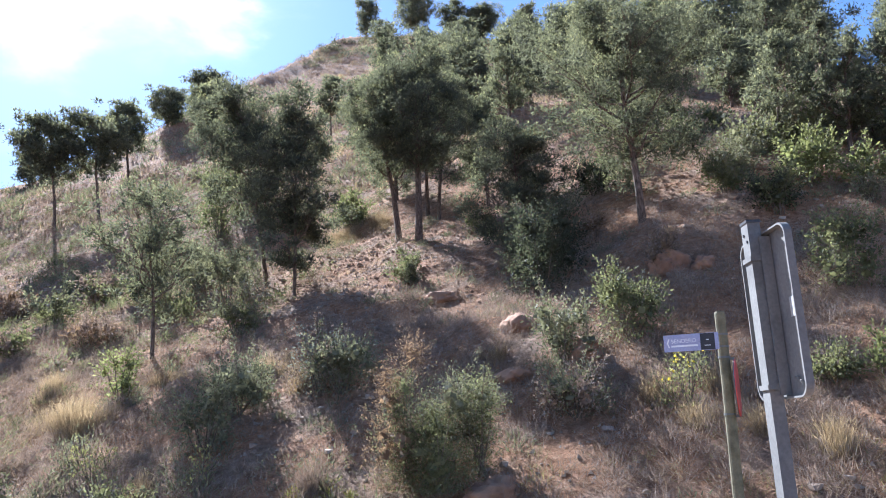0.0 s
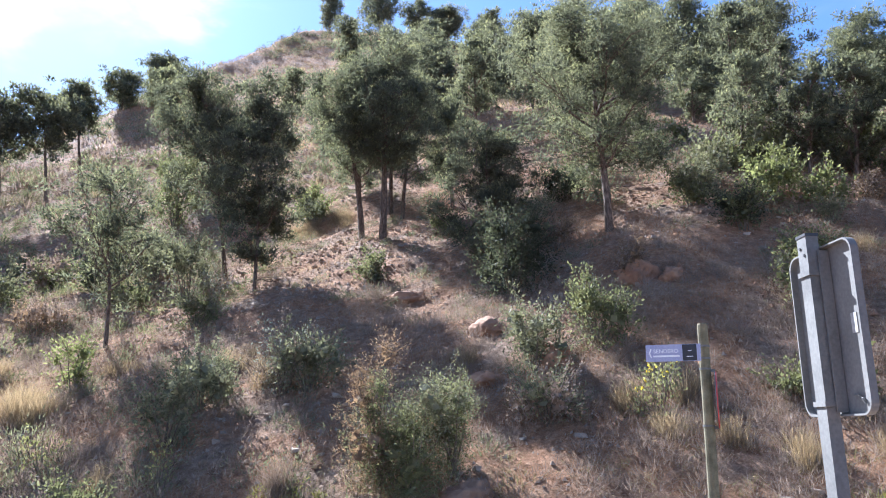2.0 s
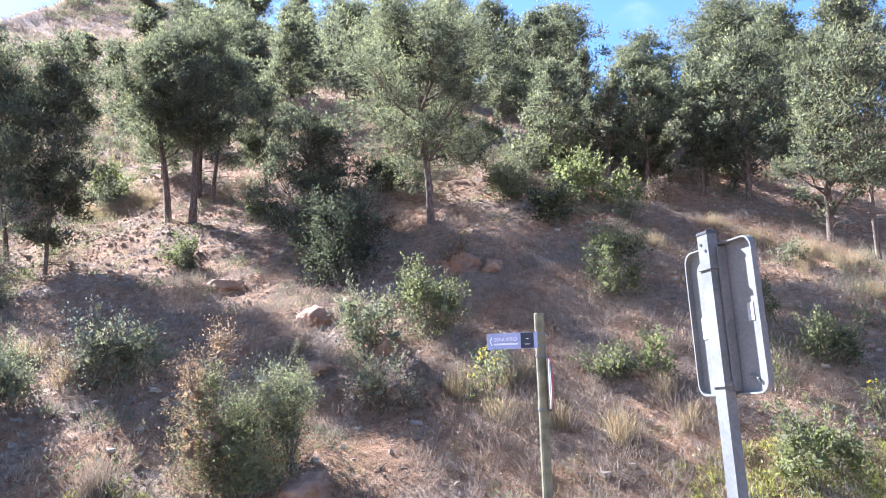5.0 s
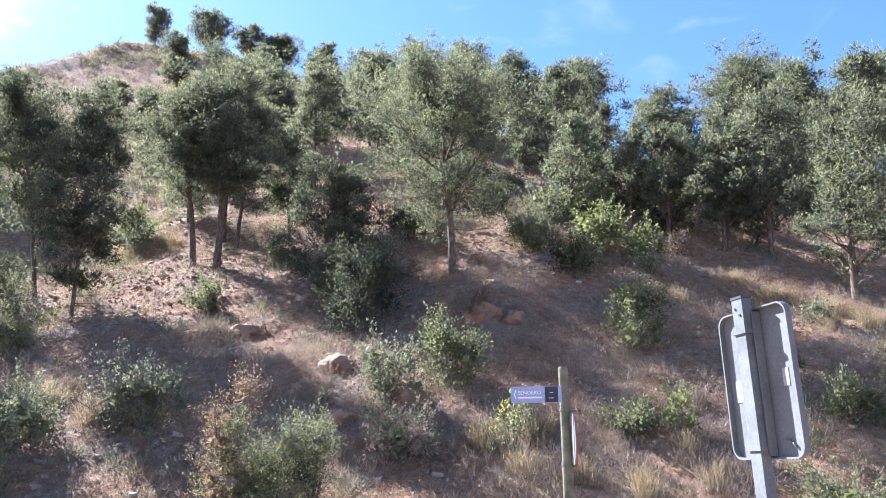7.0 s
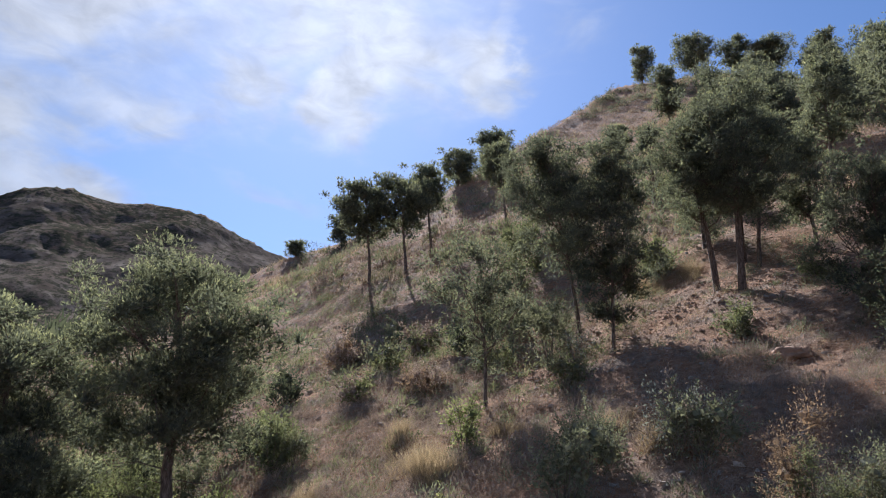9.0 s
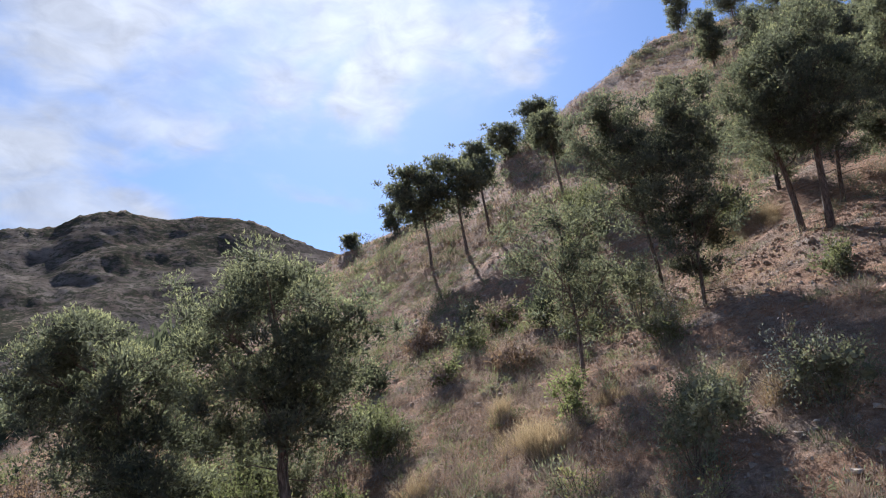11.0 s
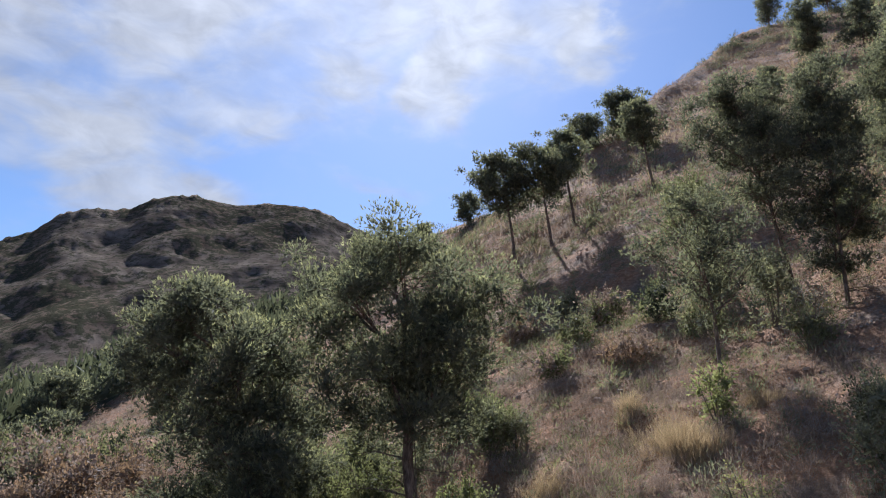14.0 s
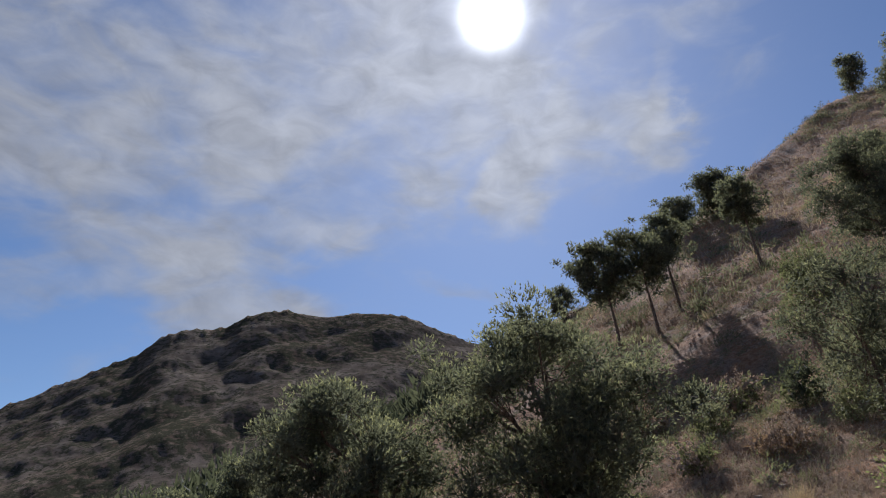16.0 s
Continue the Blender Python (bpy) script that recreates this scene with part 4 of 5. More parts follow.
pine_tree(-41.0, 86.0, 8.0, 6.1, 0.12, (0.0, 0.0), 77, 2.4, NEEDLES)
pine_tree(-27.0, 80.0, 8.0, 6.1, 0.10, (0.0, 0.0), 78, 2.4, NEEDLES_DARK)
pine_tree(-1.0, 60.0, 8.0, 5.6, 0.15, (0.0, 0.0), 79, 1.9, NEEDLES)
pine_tree(5.0, 52.0, 8.0, 5.6, 0.15, (0.0, 0.0), 80, 1.9, NEEDLES)
pine_tree(11.0, 46.0, 8.0, 5.6, 0.15, (0.0, 0.0), 81, 1.9, NEEDLES_DARK)
pine_tree(-33.0, 60.0, 7.0, 5.1, 0.15, (0.0, 0.0), 82, 1.9, NEEDLES)
pine_tree(-12.0, 52.0, 8.0, 5.1, 0.15, (0.0, 0.0), 83, 1.9, NEEDLES)

# shrubs, grass clumps and rocks
shrub(-6.95, 9.80, 1.85, 1.62, 301, (LEAF_GREEN, LEAF_GREY, LEAF_GREEN, LEAF_DRY), 0.038, 2.0, label="large leafy green shrub at the foot of the bank")
shrub(-7.40, 9.76, 1.05, 2.0, 302, (LEAF_DRY, LEAF_DRY, LEAF_GREEN), 0.034, 1.0, label="withered brown shoots rising from a large shrub")
shrub(-6.45, 10.28, 1.0, 1.45, 303, (LEAF_GREEN, LEAF_GREY), 0.038, 1.1, label="green leafy side of a large shrub")
shrub(-6.48, 13.10, 1.45, 1.44, 304, (LEAF_GREY,), 0.066, 1.0, label="grey-green rounded shrub on the stony slope")
shrub(-5.60, 14.19, 1.47, 1.49, 305, (LEAF_GREEN,), 0.072, 1.0, label="rounded green shrub on the stony slope")
shrub(-10.81, 11.19, 1.44, 1.50, 306, (LEAF_PALE, SCRUB), 0.061, 0.45, label="open shrub with pale silvery leaves", open_form=0.2)
shrub(-5.73, 12.00, 1.26, 0.83, 307, (LEAF_GREY, SCRUB), 0.055, 1.1, label="low grey cushion shrub beside the bank")
shrub(-4.07, 12.46, 1.05, 0.85, 308, (GRASS, LEAF_GREEN), 0.055, 0.5, label="yellow-flowering green weed in dry grass", flowers=YELLOW, open_form=0.15, upright=1.2)
shrub(-1.45, 13.95, 0.63, 0.78, 309, (LEAF_BRIGHT,), 0.083, 1.0, label="bright fresh green shrub in the sun")
shrub(-2.22, 13.90, 1.05, 0.39, 310, (LEAF_GREEN,), 0.072, 1.0, label="rounded green shrub on the stony slope")
shrub(-2.20, 16.76, 1.52, 1.53, 311, (LEAF_GREEN,), 0.072, 1.0, label="rounded green shrub on the stony slope")
shrub(0.29, 14.10, 0.69, 0.73, 312, (GRASS, LEAF_GREEN), 0.055, 0.5, label="yellow-flowering green weed in dry grass", flowers=YELLOW, open_form=0.15, upright=1.2)
shrub(1.77, 13.88, 0.44, 0.54, 313, (GRASS, LEAF_GREEN), 0.055, 0.5, label="yellow-flowering green weed in dry grass", flowers=YELLOW, open_form=0.15, upright=1.2)
shrub(0.55, 12.11, 1.4, 0.96, 314, (LEAF_BRIGHT, LEAF_GREEN), 0.060, 1.0, label="rounded green shrub on the stony slope")
shrub(1.43, 15.16, 1.16, 0.98, 315, (LEAF_GREEN,), 0.072, 1.0, label="rounded green shrub on the stony slope")
shrub(0.58, 16.13, 0.61, 0.71, 316, (LEAF_GREEN,), 0.072, 1.0, label="rounded green shrub on the stony slope")
shrub(-3.40, 21.77, 1.87, 1.48, 317, (LEAF_BRIGHT,), 0.109, 1.0, label="bright fresh green shrub in the sun")
shrub(-2.16, 21.92, 1.31, 1.05, 318, (LEAF_BRIGHT,), 0.109, 1.0, label="bright fresh green shrub in the sun")
shrub(-3.85, 19.89, 1.05, 1.15, 319, (LEAF_GREEN,), 0.094, 1.0, label="rounded green shrub on the stony slope")
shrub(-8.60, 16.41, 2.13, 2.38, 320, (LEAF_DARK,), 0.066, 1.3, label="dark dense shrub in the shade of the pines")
shrub(-14.46, 22.66, 1.24, 0.74, 321, (LEAF_GREEN,), 0.094, 1.0, label="rounded green shrub on the stony slope")
shrub(-14.29, 18.24, 1.08, 0.89, 322, (LEAF_GREEN,), 0.094, 1.0, label="rounded green shrub on the stony slope")
shrub(-22.90, 24.67, 1.47, 1.43, 323, (LEAF_GREEN,), 0.130, 1.0, label="rounded green shrub on the stony slope")
shrub(-11.09, 19.41, 0.80, 0.50, 324, (LEAF_GREY,), 0.087, 1.0, label="grey-green rounded shrub on the stony slope")
shrub(-5.28, 22.54, 1.68, 1.22, 325, (LEAF_GREY,), 0.087, 1.0, label="grey-green rounded shrub on the stony slope")
shrub(-1.09, 23.06, 0.90, 0.61, 326, (SCRUB, LEAF_DRY), 0.080, 0.9, label="dry brown twiggy shrub on the slope")
shrub(1.69, 19.47, 0.85, 0.53, 327, (LEAF_GREY,), 0.087, 1.0, label="grey-green rounded shrub on the stony slope")
shrub(-18.02, 14.45, 1.74, 2.28, 328, (LEAF_GREY,), 0.087, 1.0, label="grey-green rounded shrub on the stony slope")
shrub(-17.12, 14.64, 1.08, 1.27, 329, (LEAF_PALE, SCRUB), 0.080, 0.45, label="open shrub with pale silvery leaves", open_form=0.2)
shrub(-15.58, 9.85, 0.98, 1.11, 330, (LEAF_BRIGHT,), 0.083, 1.0, label="bright fresh green shrub in the sun")
shrub(-19.98, 7.27, 1.17, 1.22, 331, (LEAF_GREEN,), 0.094, 1.0, label="rounded green shrub on the stony slope")
shrub(-10.24, 11.30, 1.52, 1.14, 332, (LEAF_GREY,), 0.066, 1.0, label="grey-green rounded shrub on the stony slope")
shrub(-12.05, 10.26, 1.69, 1.00, 333, (LEAF_GREY,), 0.066, 1.0, label="grey-green rounded shrub on the stony slope")
shrub(-26.21, 9.60, 1.56, 1.42, 334, (LEAF_DARK,), 0.120, 1.3, label="dark dense shrub in the shade of the pines")
shrub(-13.13, 11.31, 1.05, 0.55, 335, (LEAF_DARK,), 0.066, 1.3, label="dark dense shrub in the shade of the pines")
shrub(-23.62, 17.28, 1.73, 1.34, 336, (LEAF_GREY,), 0.120, 1.0, label="grey-green rounded shrub on the stony slope")
shrub(-21.19, 12.08, 1.55, 0.78, 337, (SCRUB, LEAF_DRY), 0.080, 0.9, label="dry brown twiggy shrub on the slope")
shrub(-29.42, 13.12, 2.03, 1.18, 338, (SCRUB, LEAF_DRY), 0.110, 0.9, label="dry brown twiggy shrub on the slope")
shrub(-14.09, 18.12, 0.69, 0.52, 339, (LEAF_GREY,), 0.087, 1.0, label="grey-green rounded shrub on the stony slope")
shrub(-18.67, -0.46, 0.60, 0.54, 340, (LEAF_BRIGHT,), 0.083, 1.0, label="bright fresh green shrub in the sun")
shrub(-18.17, 3.84, 1.42, 1.79, 341, (LEAF_BRIGHT, LEAF_GREEN), 0.066, 0.7, label="leafy yellow-green shrub beside the track")
shrub(-17.01, 4.72, 0.82, 1.60, 342, (LEAF_BRIGHT, LEAF_GREEN), 0.066, 0.7, label="leafy yellow-green shrub beside the track")
shrub(-18.40, 1.34, 0.78, 1.43, 343, (LEAF_BRIGHT, LEAF_GREEN), 0.066, 0.7, label="leafy yellow-green shrub beside the track")
shrub(-37.40, 5.09, 2.52, 2.36, 344, (LEAF_GREEN,), 0.130, 1.0, label="rounded green shrub on the stony slope")
shrub(-19.03, 3.12, 0.99, 1.15, 345, (LEAF_BRIGHT, LEAF_GREEN), 0.066, 0.7, label="leafy yellow-green shrub beside the track")
shrub(-48.45, 9.50, 1.89, 1.42, 346, (LEAF_GREEN,), 0.130, 1.0, label="rounded green shrub on the stony slope")
shrub(-39.09, 5.87, 2.38, 1.92, 347, (SCRUB, LEAF_DRY), 0.110, 0.9, label="dry brown twiggy shrub on the slope")
shrub(-21.96, 4.57, 1.22, 1.15, 348, (LEAF_GREEN,), 0.094, 1.0, label="rounded green shrub on the stony slope")
shrub(-19.50, 6.91, 1.21, 1.20, 349, (LEAF_GREEN,), 0.072, 1.0, label="rounded green shrub on the stony slope")
shrub(-21.68, 7.57, 1.21, 0.91, 350, (LEAF_BRIGHT, LEAF_GREEN), 0.087, 0.7, label="leafy yellow-green shrub beside the track")
shrub(-21.45, -2.21, 1.40, 0.84, 351, (SCRUB, LEAF_DRY), 0.080, 0.9, label="dry brown twiggy shrub on the slope")
shrub(-21.39, -2.79, 0.91, 0.80, 352, (SCRUB, LEAF_DRY), 0.080, 0.9, label="dry brown twiggy shrub on the slope")
shrub(-18.94, -1.59, 0.32, 0.35, 353, (LEAF_GREEN,), 0.072, 1.0, label="rounded green shrub on the stony slope")
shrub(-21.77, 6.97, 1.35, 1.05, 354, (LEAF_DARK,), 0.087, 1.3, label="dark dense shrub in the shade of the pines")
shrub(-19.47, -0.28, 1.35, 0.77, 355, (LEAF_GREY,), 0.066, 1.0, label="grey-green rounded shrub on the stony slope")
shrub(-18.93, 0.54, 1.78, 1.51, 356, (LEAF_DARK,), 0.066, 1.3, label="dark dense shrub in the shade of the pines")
shrub(-11.44, 5.22, 0.31, 0.37, 357, (LEAF_GREEN,), 0.072, 1.0, label="rounded green shrub on the stony slope")
shrub(-11.46, 9.10, 1.17, 1.40, 358, (LEAF_GREY,), 0.066, 1.0, label="grey-green rounded shrub on the stony slope")
shrub(-12.79, 7.83, 1.00, 0.56, 359, (GRASS, LEAF_GREY), 0.055, 0.5, label="low yellow-green weeds on the bank")
shrub(-10.49, 8.35, 0.65, 0.54, 360, (GRASS, LEAF_GREY), 0.055, 0.5, label="low yellow-green weeds on the bank")
shrub(-13.94, 6.70, 0.73, 0.54, 361, (LEAF_GREY,), 0.066, 1.0, label="grey-green rounded shrub on the stony slope")
shrub(-5.82, 16.82, 0.96, 0.88, 362, (SCRUB, LEAF_DRY), 0.061, 0.9, label="dry brown twiggy shrub on the slope")
shrub(-5.25, 21.52, 1.41, 0.98, 363, (LEAF_GREY,), 0.087, 1.0, label="grey-green rounded shrub on the stony slope")
shrub(-30.91, 23.40, 3.02, 3.80, 364, (LEAF_GREEN,), 0.130, 1.0, label="rounded green shrub on the stony slope")
shrub(-21.86, 16.04, 1.90, 1.63, 365, (LEAF_GREY,), 0.087, 1.0, label="grey-green rounded shrub on the stony slope")
shrub(-19.91, 16.46, 1.27, 1.73, 366, (LEAF_GREY,), 0.087, 1.0, label="grey-green rounded shrub on the stony slope")
shrub(-22.88, 24.66, 1.68, 1.53, 367, (LEAF_BRIGHT,), 0.150, 1.0, label="bright fresh green shrub in the sun")
shrub(-30.57, 16.47, 1.76, 1.12, 368, (LEAF_GREY,), 0.120, 1.0, label="grey-green rounded shrub on the stony slope")
shrub(-8.60, 19.47, 0.92, 0.80, 369, (SCRUB, LEAF_DRY), 0.080, 0.9, label="dry brown twiggy shrub on the slope")
shrub(-5.39, 21.03, 1.32, 1.05, 370, (LEAF_GREEN,), 0.094, 1.0, label="rounded green shrub on the stony slope")
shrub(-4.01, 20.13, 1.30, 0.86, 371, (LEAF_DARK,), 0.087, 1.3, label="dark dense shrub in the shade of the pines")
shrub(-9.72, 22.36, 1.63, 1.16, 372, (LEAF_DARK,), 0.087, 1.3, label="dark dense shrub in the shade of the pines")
shrub(-1.96, 20.97, 0.84, 0.63, 373, (LEAF_GREY,), 0.087, 1.0, label="grey-green rounded shrub on the stony slope")
shrub(-18.84, 2.05, 1.00, 1.11, 374, (LEAF_BRIGHT, LEAF_GREEN), 0.066, 0.7, label="leafy yellow-green shrub beside the track")
shrub(-18.35, 0.22, 0.89, 1.02, 375, (LEAF_GREY,), 0.066, 1.0, label="grey-green rounded shrub on the stony slope")
shrub(-20.31, 4.16, 1.69, 1.55, 376, (LEAF_BRIGHT, LEAF_GREEN), 0.066, 0.7, label="leafy yellow-green shrub beside the track")
shrub(-19.72, 5.05, 1.16, 1.53, 377, (LEAF_GREY,), 0.066, 1.0, label="grey-green rounded shrub on the stony slope")
shrub(-21.25, 3.31, 1.46, 1.20, 378, (LEAF_BRIGHT, LEAF_GREEN), 0.087, 0.7, label="leafy yellow-green shrub beside the track")
shrub(-19.76, -1.20, 1.11, 0.76, 379, (SCRUB, LEAF_DRY), 0.061, 0.9, label="dry brown twiggy shrub on the slope")
shrub(-20.12, -0.72, 1.06, 0.79, 380, (SCRUB, LEAF_DRY), 0.061, 0.9, label="dry brown twiggy shrub on the slope")
shrub(-20.15, 1.40, 1.17, 1.19, 381, (LEAF_GREY,), 0.066, 1.0, label="grey-green rounded shrub on the stony slope")
shrub(-17.55, 5.40, 0.91, 0.78, 382, (LEAF_BRIGHT, LEAF_GREEN), 0.066, 0.7, label="leafy yellow-green shrub beside the track")
shrub(-19.27, 7.39, 0.93, 0.80, 383, (LEAF_GREY,), 0.066, 1.0, label="grey-green rounded shrub on the stony slope")
shrub(-20.30, -2.22, 0.89, 0.54, 384, (SCRUB, LEAF_DRY), 0.061, 0.9, label="dry brown twiggy shrub on the slope")
shrub(-18.4, 2.7, 1.6, 1.9, 840, (LEAF_GREEN, LEAF_GREY), 0.068, 0.9, label="tall olive-green shrub under the pines beside the track")
shrub(-18.0, 3.3, 1.4, 1.6, 841, (LEAF_BRIGHT, LEAF_GREEN), 0.068, 0.9, label="tall olive-green shrub under the pines beside the track")
shrub(-19.6, 3.7, 1.8, 2.0, 842, (LEAF_GREEN, LEAF_DARK), 0.068, 0.9, label="tall olive-green shrub under the pines beside the track")
shrub(-20.6, 2.4, 1.8, 1.8, 843, (LEAF_GREEN, LEAF_GREY), 0.068, 0.9, label="tall olive-green shrub under the pines beside the track")
shrub(-17.6, 2.5, 1.1, 1.3, 844, (LEAF_GREEN, LEAF_BRIGHT), 0.068, 0.9, label="tall olive-green shrub under the pines beside the track")
shrub(-16.6, 4.9, 1.2, 1.2, 845, (LEAF_BRIGHT, LEAF_GREEN), 0.068, 0.9, label="tall olive-green shrub under the pines beside the track")
shrub(-21.8, -0.4, 1.6, 1.1, 846, (SCRUB, LEAF_DRY), 0.068, 0.9, label="dry brown twiggy shrub on the bank")
shrub(-22.4, -1.6, 1.7, 1.0, 847, (SCRUB, LEAF_DRY), 0.115, 0.9, label="dry brown twiggy shrub on the bank")
shrub(-23.5, -2.6, 1.8, 1.0, 848, (SCRUB, LEAF_GREY), 0.115, 0.9, label="dry brown twiggy shrub on the bank")
shrub(-24.5, -0.8, 1.8, 1.2, 849, (SCRUB, LEAF_GREEN), 0.115, 0.9, label="dry brown twiggy shrub on the bank")
shrub(-26.0, -2.2, 2.0, 1.3, 850, (LEAF_GREEN, SCRUB), 0.115, 0.9, label="dull green shrub on the bank")
shrub(-28.0, -0.5, 2.2, 1.5, 851, (LEAF_DARK, LEAF_GREEN), 0.115, 0.9, label="dull green shrub on the bank")
shrub(-30.5, -3.2, 2.2, 1.4, 852, (LEAF_GREEN, SCRUB), 0.115, 0.9, label="dull green shrub on the bank")
shrub(-25.5, 2.0, 2.0, 1.8, 853, (SCRUB, LEAF_DRY), 0.115, 0.9, label="dry brown twiggy shrub on the bank")
shrub(-24.0, 3.6, 1.9, 1.6, 854, (LEAF_GREEN, LEAF_GREY), 0.115, 0.9, label="dull green shrub on the bank")
shrub(-19.0, -2.2, 0.6, 0.5, 855, (LEAF_BRIGHT,), 0.068, 0.9, label="low bright green tuft beside the track")
shrub(-20.4, -3.0, 0.9, 0.5, 856, (LEAF_GREY, SCRUB), 0.068, 0.9, label="low grey-green shrub beside the track")
shrub(-22.5, 10.5, 1.5, 0.9, 857, (LEAF_GREEN, SCRUB), 0.115, 0.9, label="low olive shrub on the slope")
shrub(-24.8, 12.6, 1.7, 1.0, 858, (LEAF_GREEN, LEAF_GREY), 0.115, 0.9, label="low olive shrub on the slope")
shrub(-20.2, 14.0, 1.6, 1.1, 859, (LEAF_GREEN, LEAF_GREY), 0.068, 0.9, label="low olive shrub on the slope")
shrub(-23.0, 14.8, 1.8, 1.2, 860, (LEAF_DARK, LEAF_GREEN), 0.115, 0.9, label="low olive shrub on the slope")
shrub(-26.6, 15.2, 2.0, 1.2, 861, (LEAF_GREEN, SCRUB), 0.115, 0.9, label="low olive shrub on the slope")
shrub(-16.2, 13.4, 1.2, 0.9, 862, (LEAF_GREEN, LEAF_GREY), 0.068, 0.9, label="low olive shrub on the slope")
shrub(-12.6, 6.4, 1.1, 0.7, 863, (LEAF_GREY, SCRUB), 0.068, 0.9, label="low grey-green shrub on the slope")
shrub(-10.9, 7.2, 1.2, 0.8, 864, (LEAF_GREEN, LEAF_GREY), 0.068, 0.9, label="low grey-green shrub on the slope")
rock(-5.70, 17.02, 1.05, 0.7, 385, REDROCK, "reddish lump of hard earth and rock in the bank")
rock(-4.95, 17.16, 0.8, 0.42, 386, REDROCK, "reddish lump of hard earth and rock in the bank")
rock(-8.18, 14.44, 0.85, 0.45, 387, REDROCK, "reddish lump of hard earth and rock in the bank")
rock(-6.25, 13.55, 0.95, 0.65, 388, REDROCK, "reddish lump of hard earth and rock in the bank")
rock(-7.34, 12.71, 0.9, 0.3, 389, REDROCK, "reddish lump of hard earth and rock in the bank")
rock(-6.02, 9.95, 1.0, 0.55, 390, REDROCK, "reddish lump of hard earth and rock in the bank")
rock(-11.95, 16.72, 1.09, 0.38, 391, REDROCK, "reddish lump of hard earth and rock in the bank")
grass_tuft(-3.81, 13.04, 0.55, 0.78, 392)
grass_tuft(-22.60, 23.79, 1.15, 1.07, 393)
grass_tuft(-21.17, 24.45, 1.34, 0.98, 394)
grass_tuft(-3.78, 11.96, 0.87, 0.42, 395)
grass_tuft(-1.38, 13.50, 0.52, 0.59, 396)
grass_tuft(-2.06, 12.21, 0.71, 0.60, 397)
grass_tuft(-2.89, 12.30, 0.55, 0.53, 398)
grass_tuft(1.05, 21.01, 0.99, 0.62, 399)
grass_tuft(2.93, 20.12, 0.87, 0.63, 400)
grass_tuft(3.77, 19.47, 0.64, 0.59, 401)
grass_tuft(-1.23, 19.96, 0.60, 0.68, 402)
grass_tuft(-15.19, 8.59, 0.75, 1.10, 403)
grass_tuft(-11.52, 11.37, 0.77, 0.99, 404)
grass_tuft(-13.09, 12.01, 0.69, 0.66, 405)
grass_tuft(-15.43, 8.86, 0.43, 0.84, 406)
grass_tuft(-18.04, 9.54, 0.60, 0.75, 407)
grass_tuft(-15.83, 8.69, 0.60, 0.83, 408)
grass_tuft(-14.81, 8.63, 0.51, 0.83, 409)
grass_tuft(-11.41, 7.96, 0.42, 0.64, 410)
grass_tuft(-16.91, 6.72, 0.74, 0.63, 411)
grass_tuft(-17.56, 9.37, 0.72, 0.47, 412)
grass_tuft(-15.49, 10.89, 0.72, 0.44, 413)
grass_tuft(-15.09, 8.69, 0.61, 0.88, 414)
grass_tuft(-14.61, 8.95, 0.48, 0.68, 415)
grass_tuft(-8.75, 9.15, 0.60, 0.66, 416, SCRUB, "clump of fuzzy dead brown grass on the bank")
grass_tuft(-7.98, 13.06, 0.46, 0.49, 417)
grass_tuft(-22.00, 23.89, 1.73, 0.59, 418)
grass_tuft(2.20, 20.50, 0.90, 0.60, 711)
grass_tuft(4.40, 19.00, 0.80, 0.60, 707)
grass_tuft(5.20, 18.50, 0.80, 0.60, 706)
grass_tuft(0.20, 21.60, 0.80, 0.50, 712)
grass_tuft(1.90, 19.30, 0.60, 0.50, 694)
grass_tuft(3.00, 18.30, 0.60, 0.50, 688)
grass_tuft(-16.30, 9.10, 0.80, 0.90, 434)
grass_tuft(-21.90, 23.00, 1.30, 0.60, 575)
grass_tuft(-20.60, 24.00, 1.00, 0.50, 597)
grass_tuft(-4.60, 12.70, 0.60, 0.70, 562)
grass_tuft(-1.00, 12.90, 0.50, 0.50, 590)


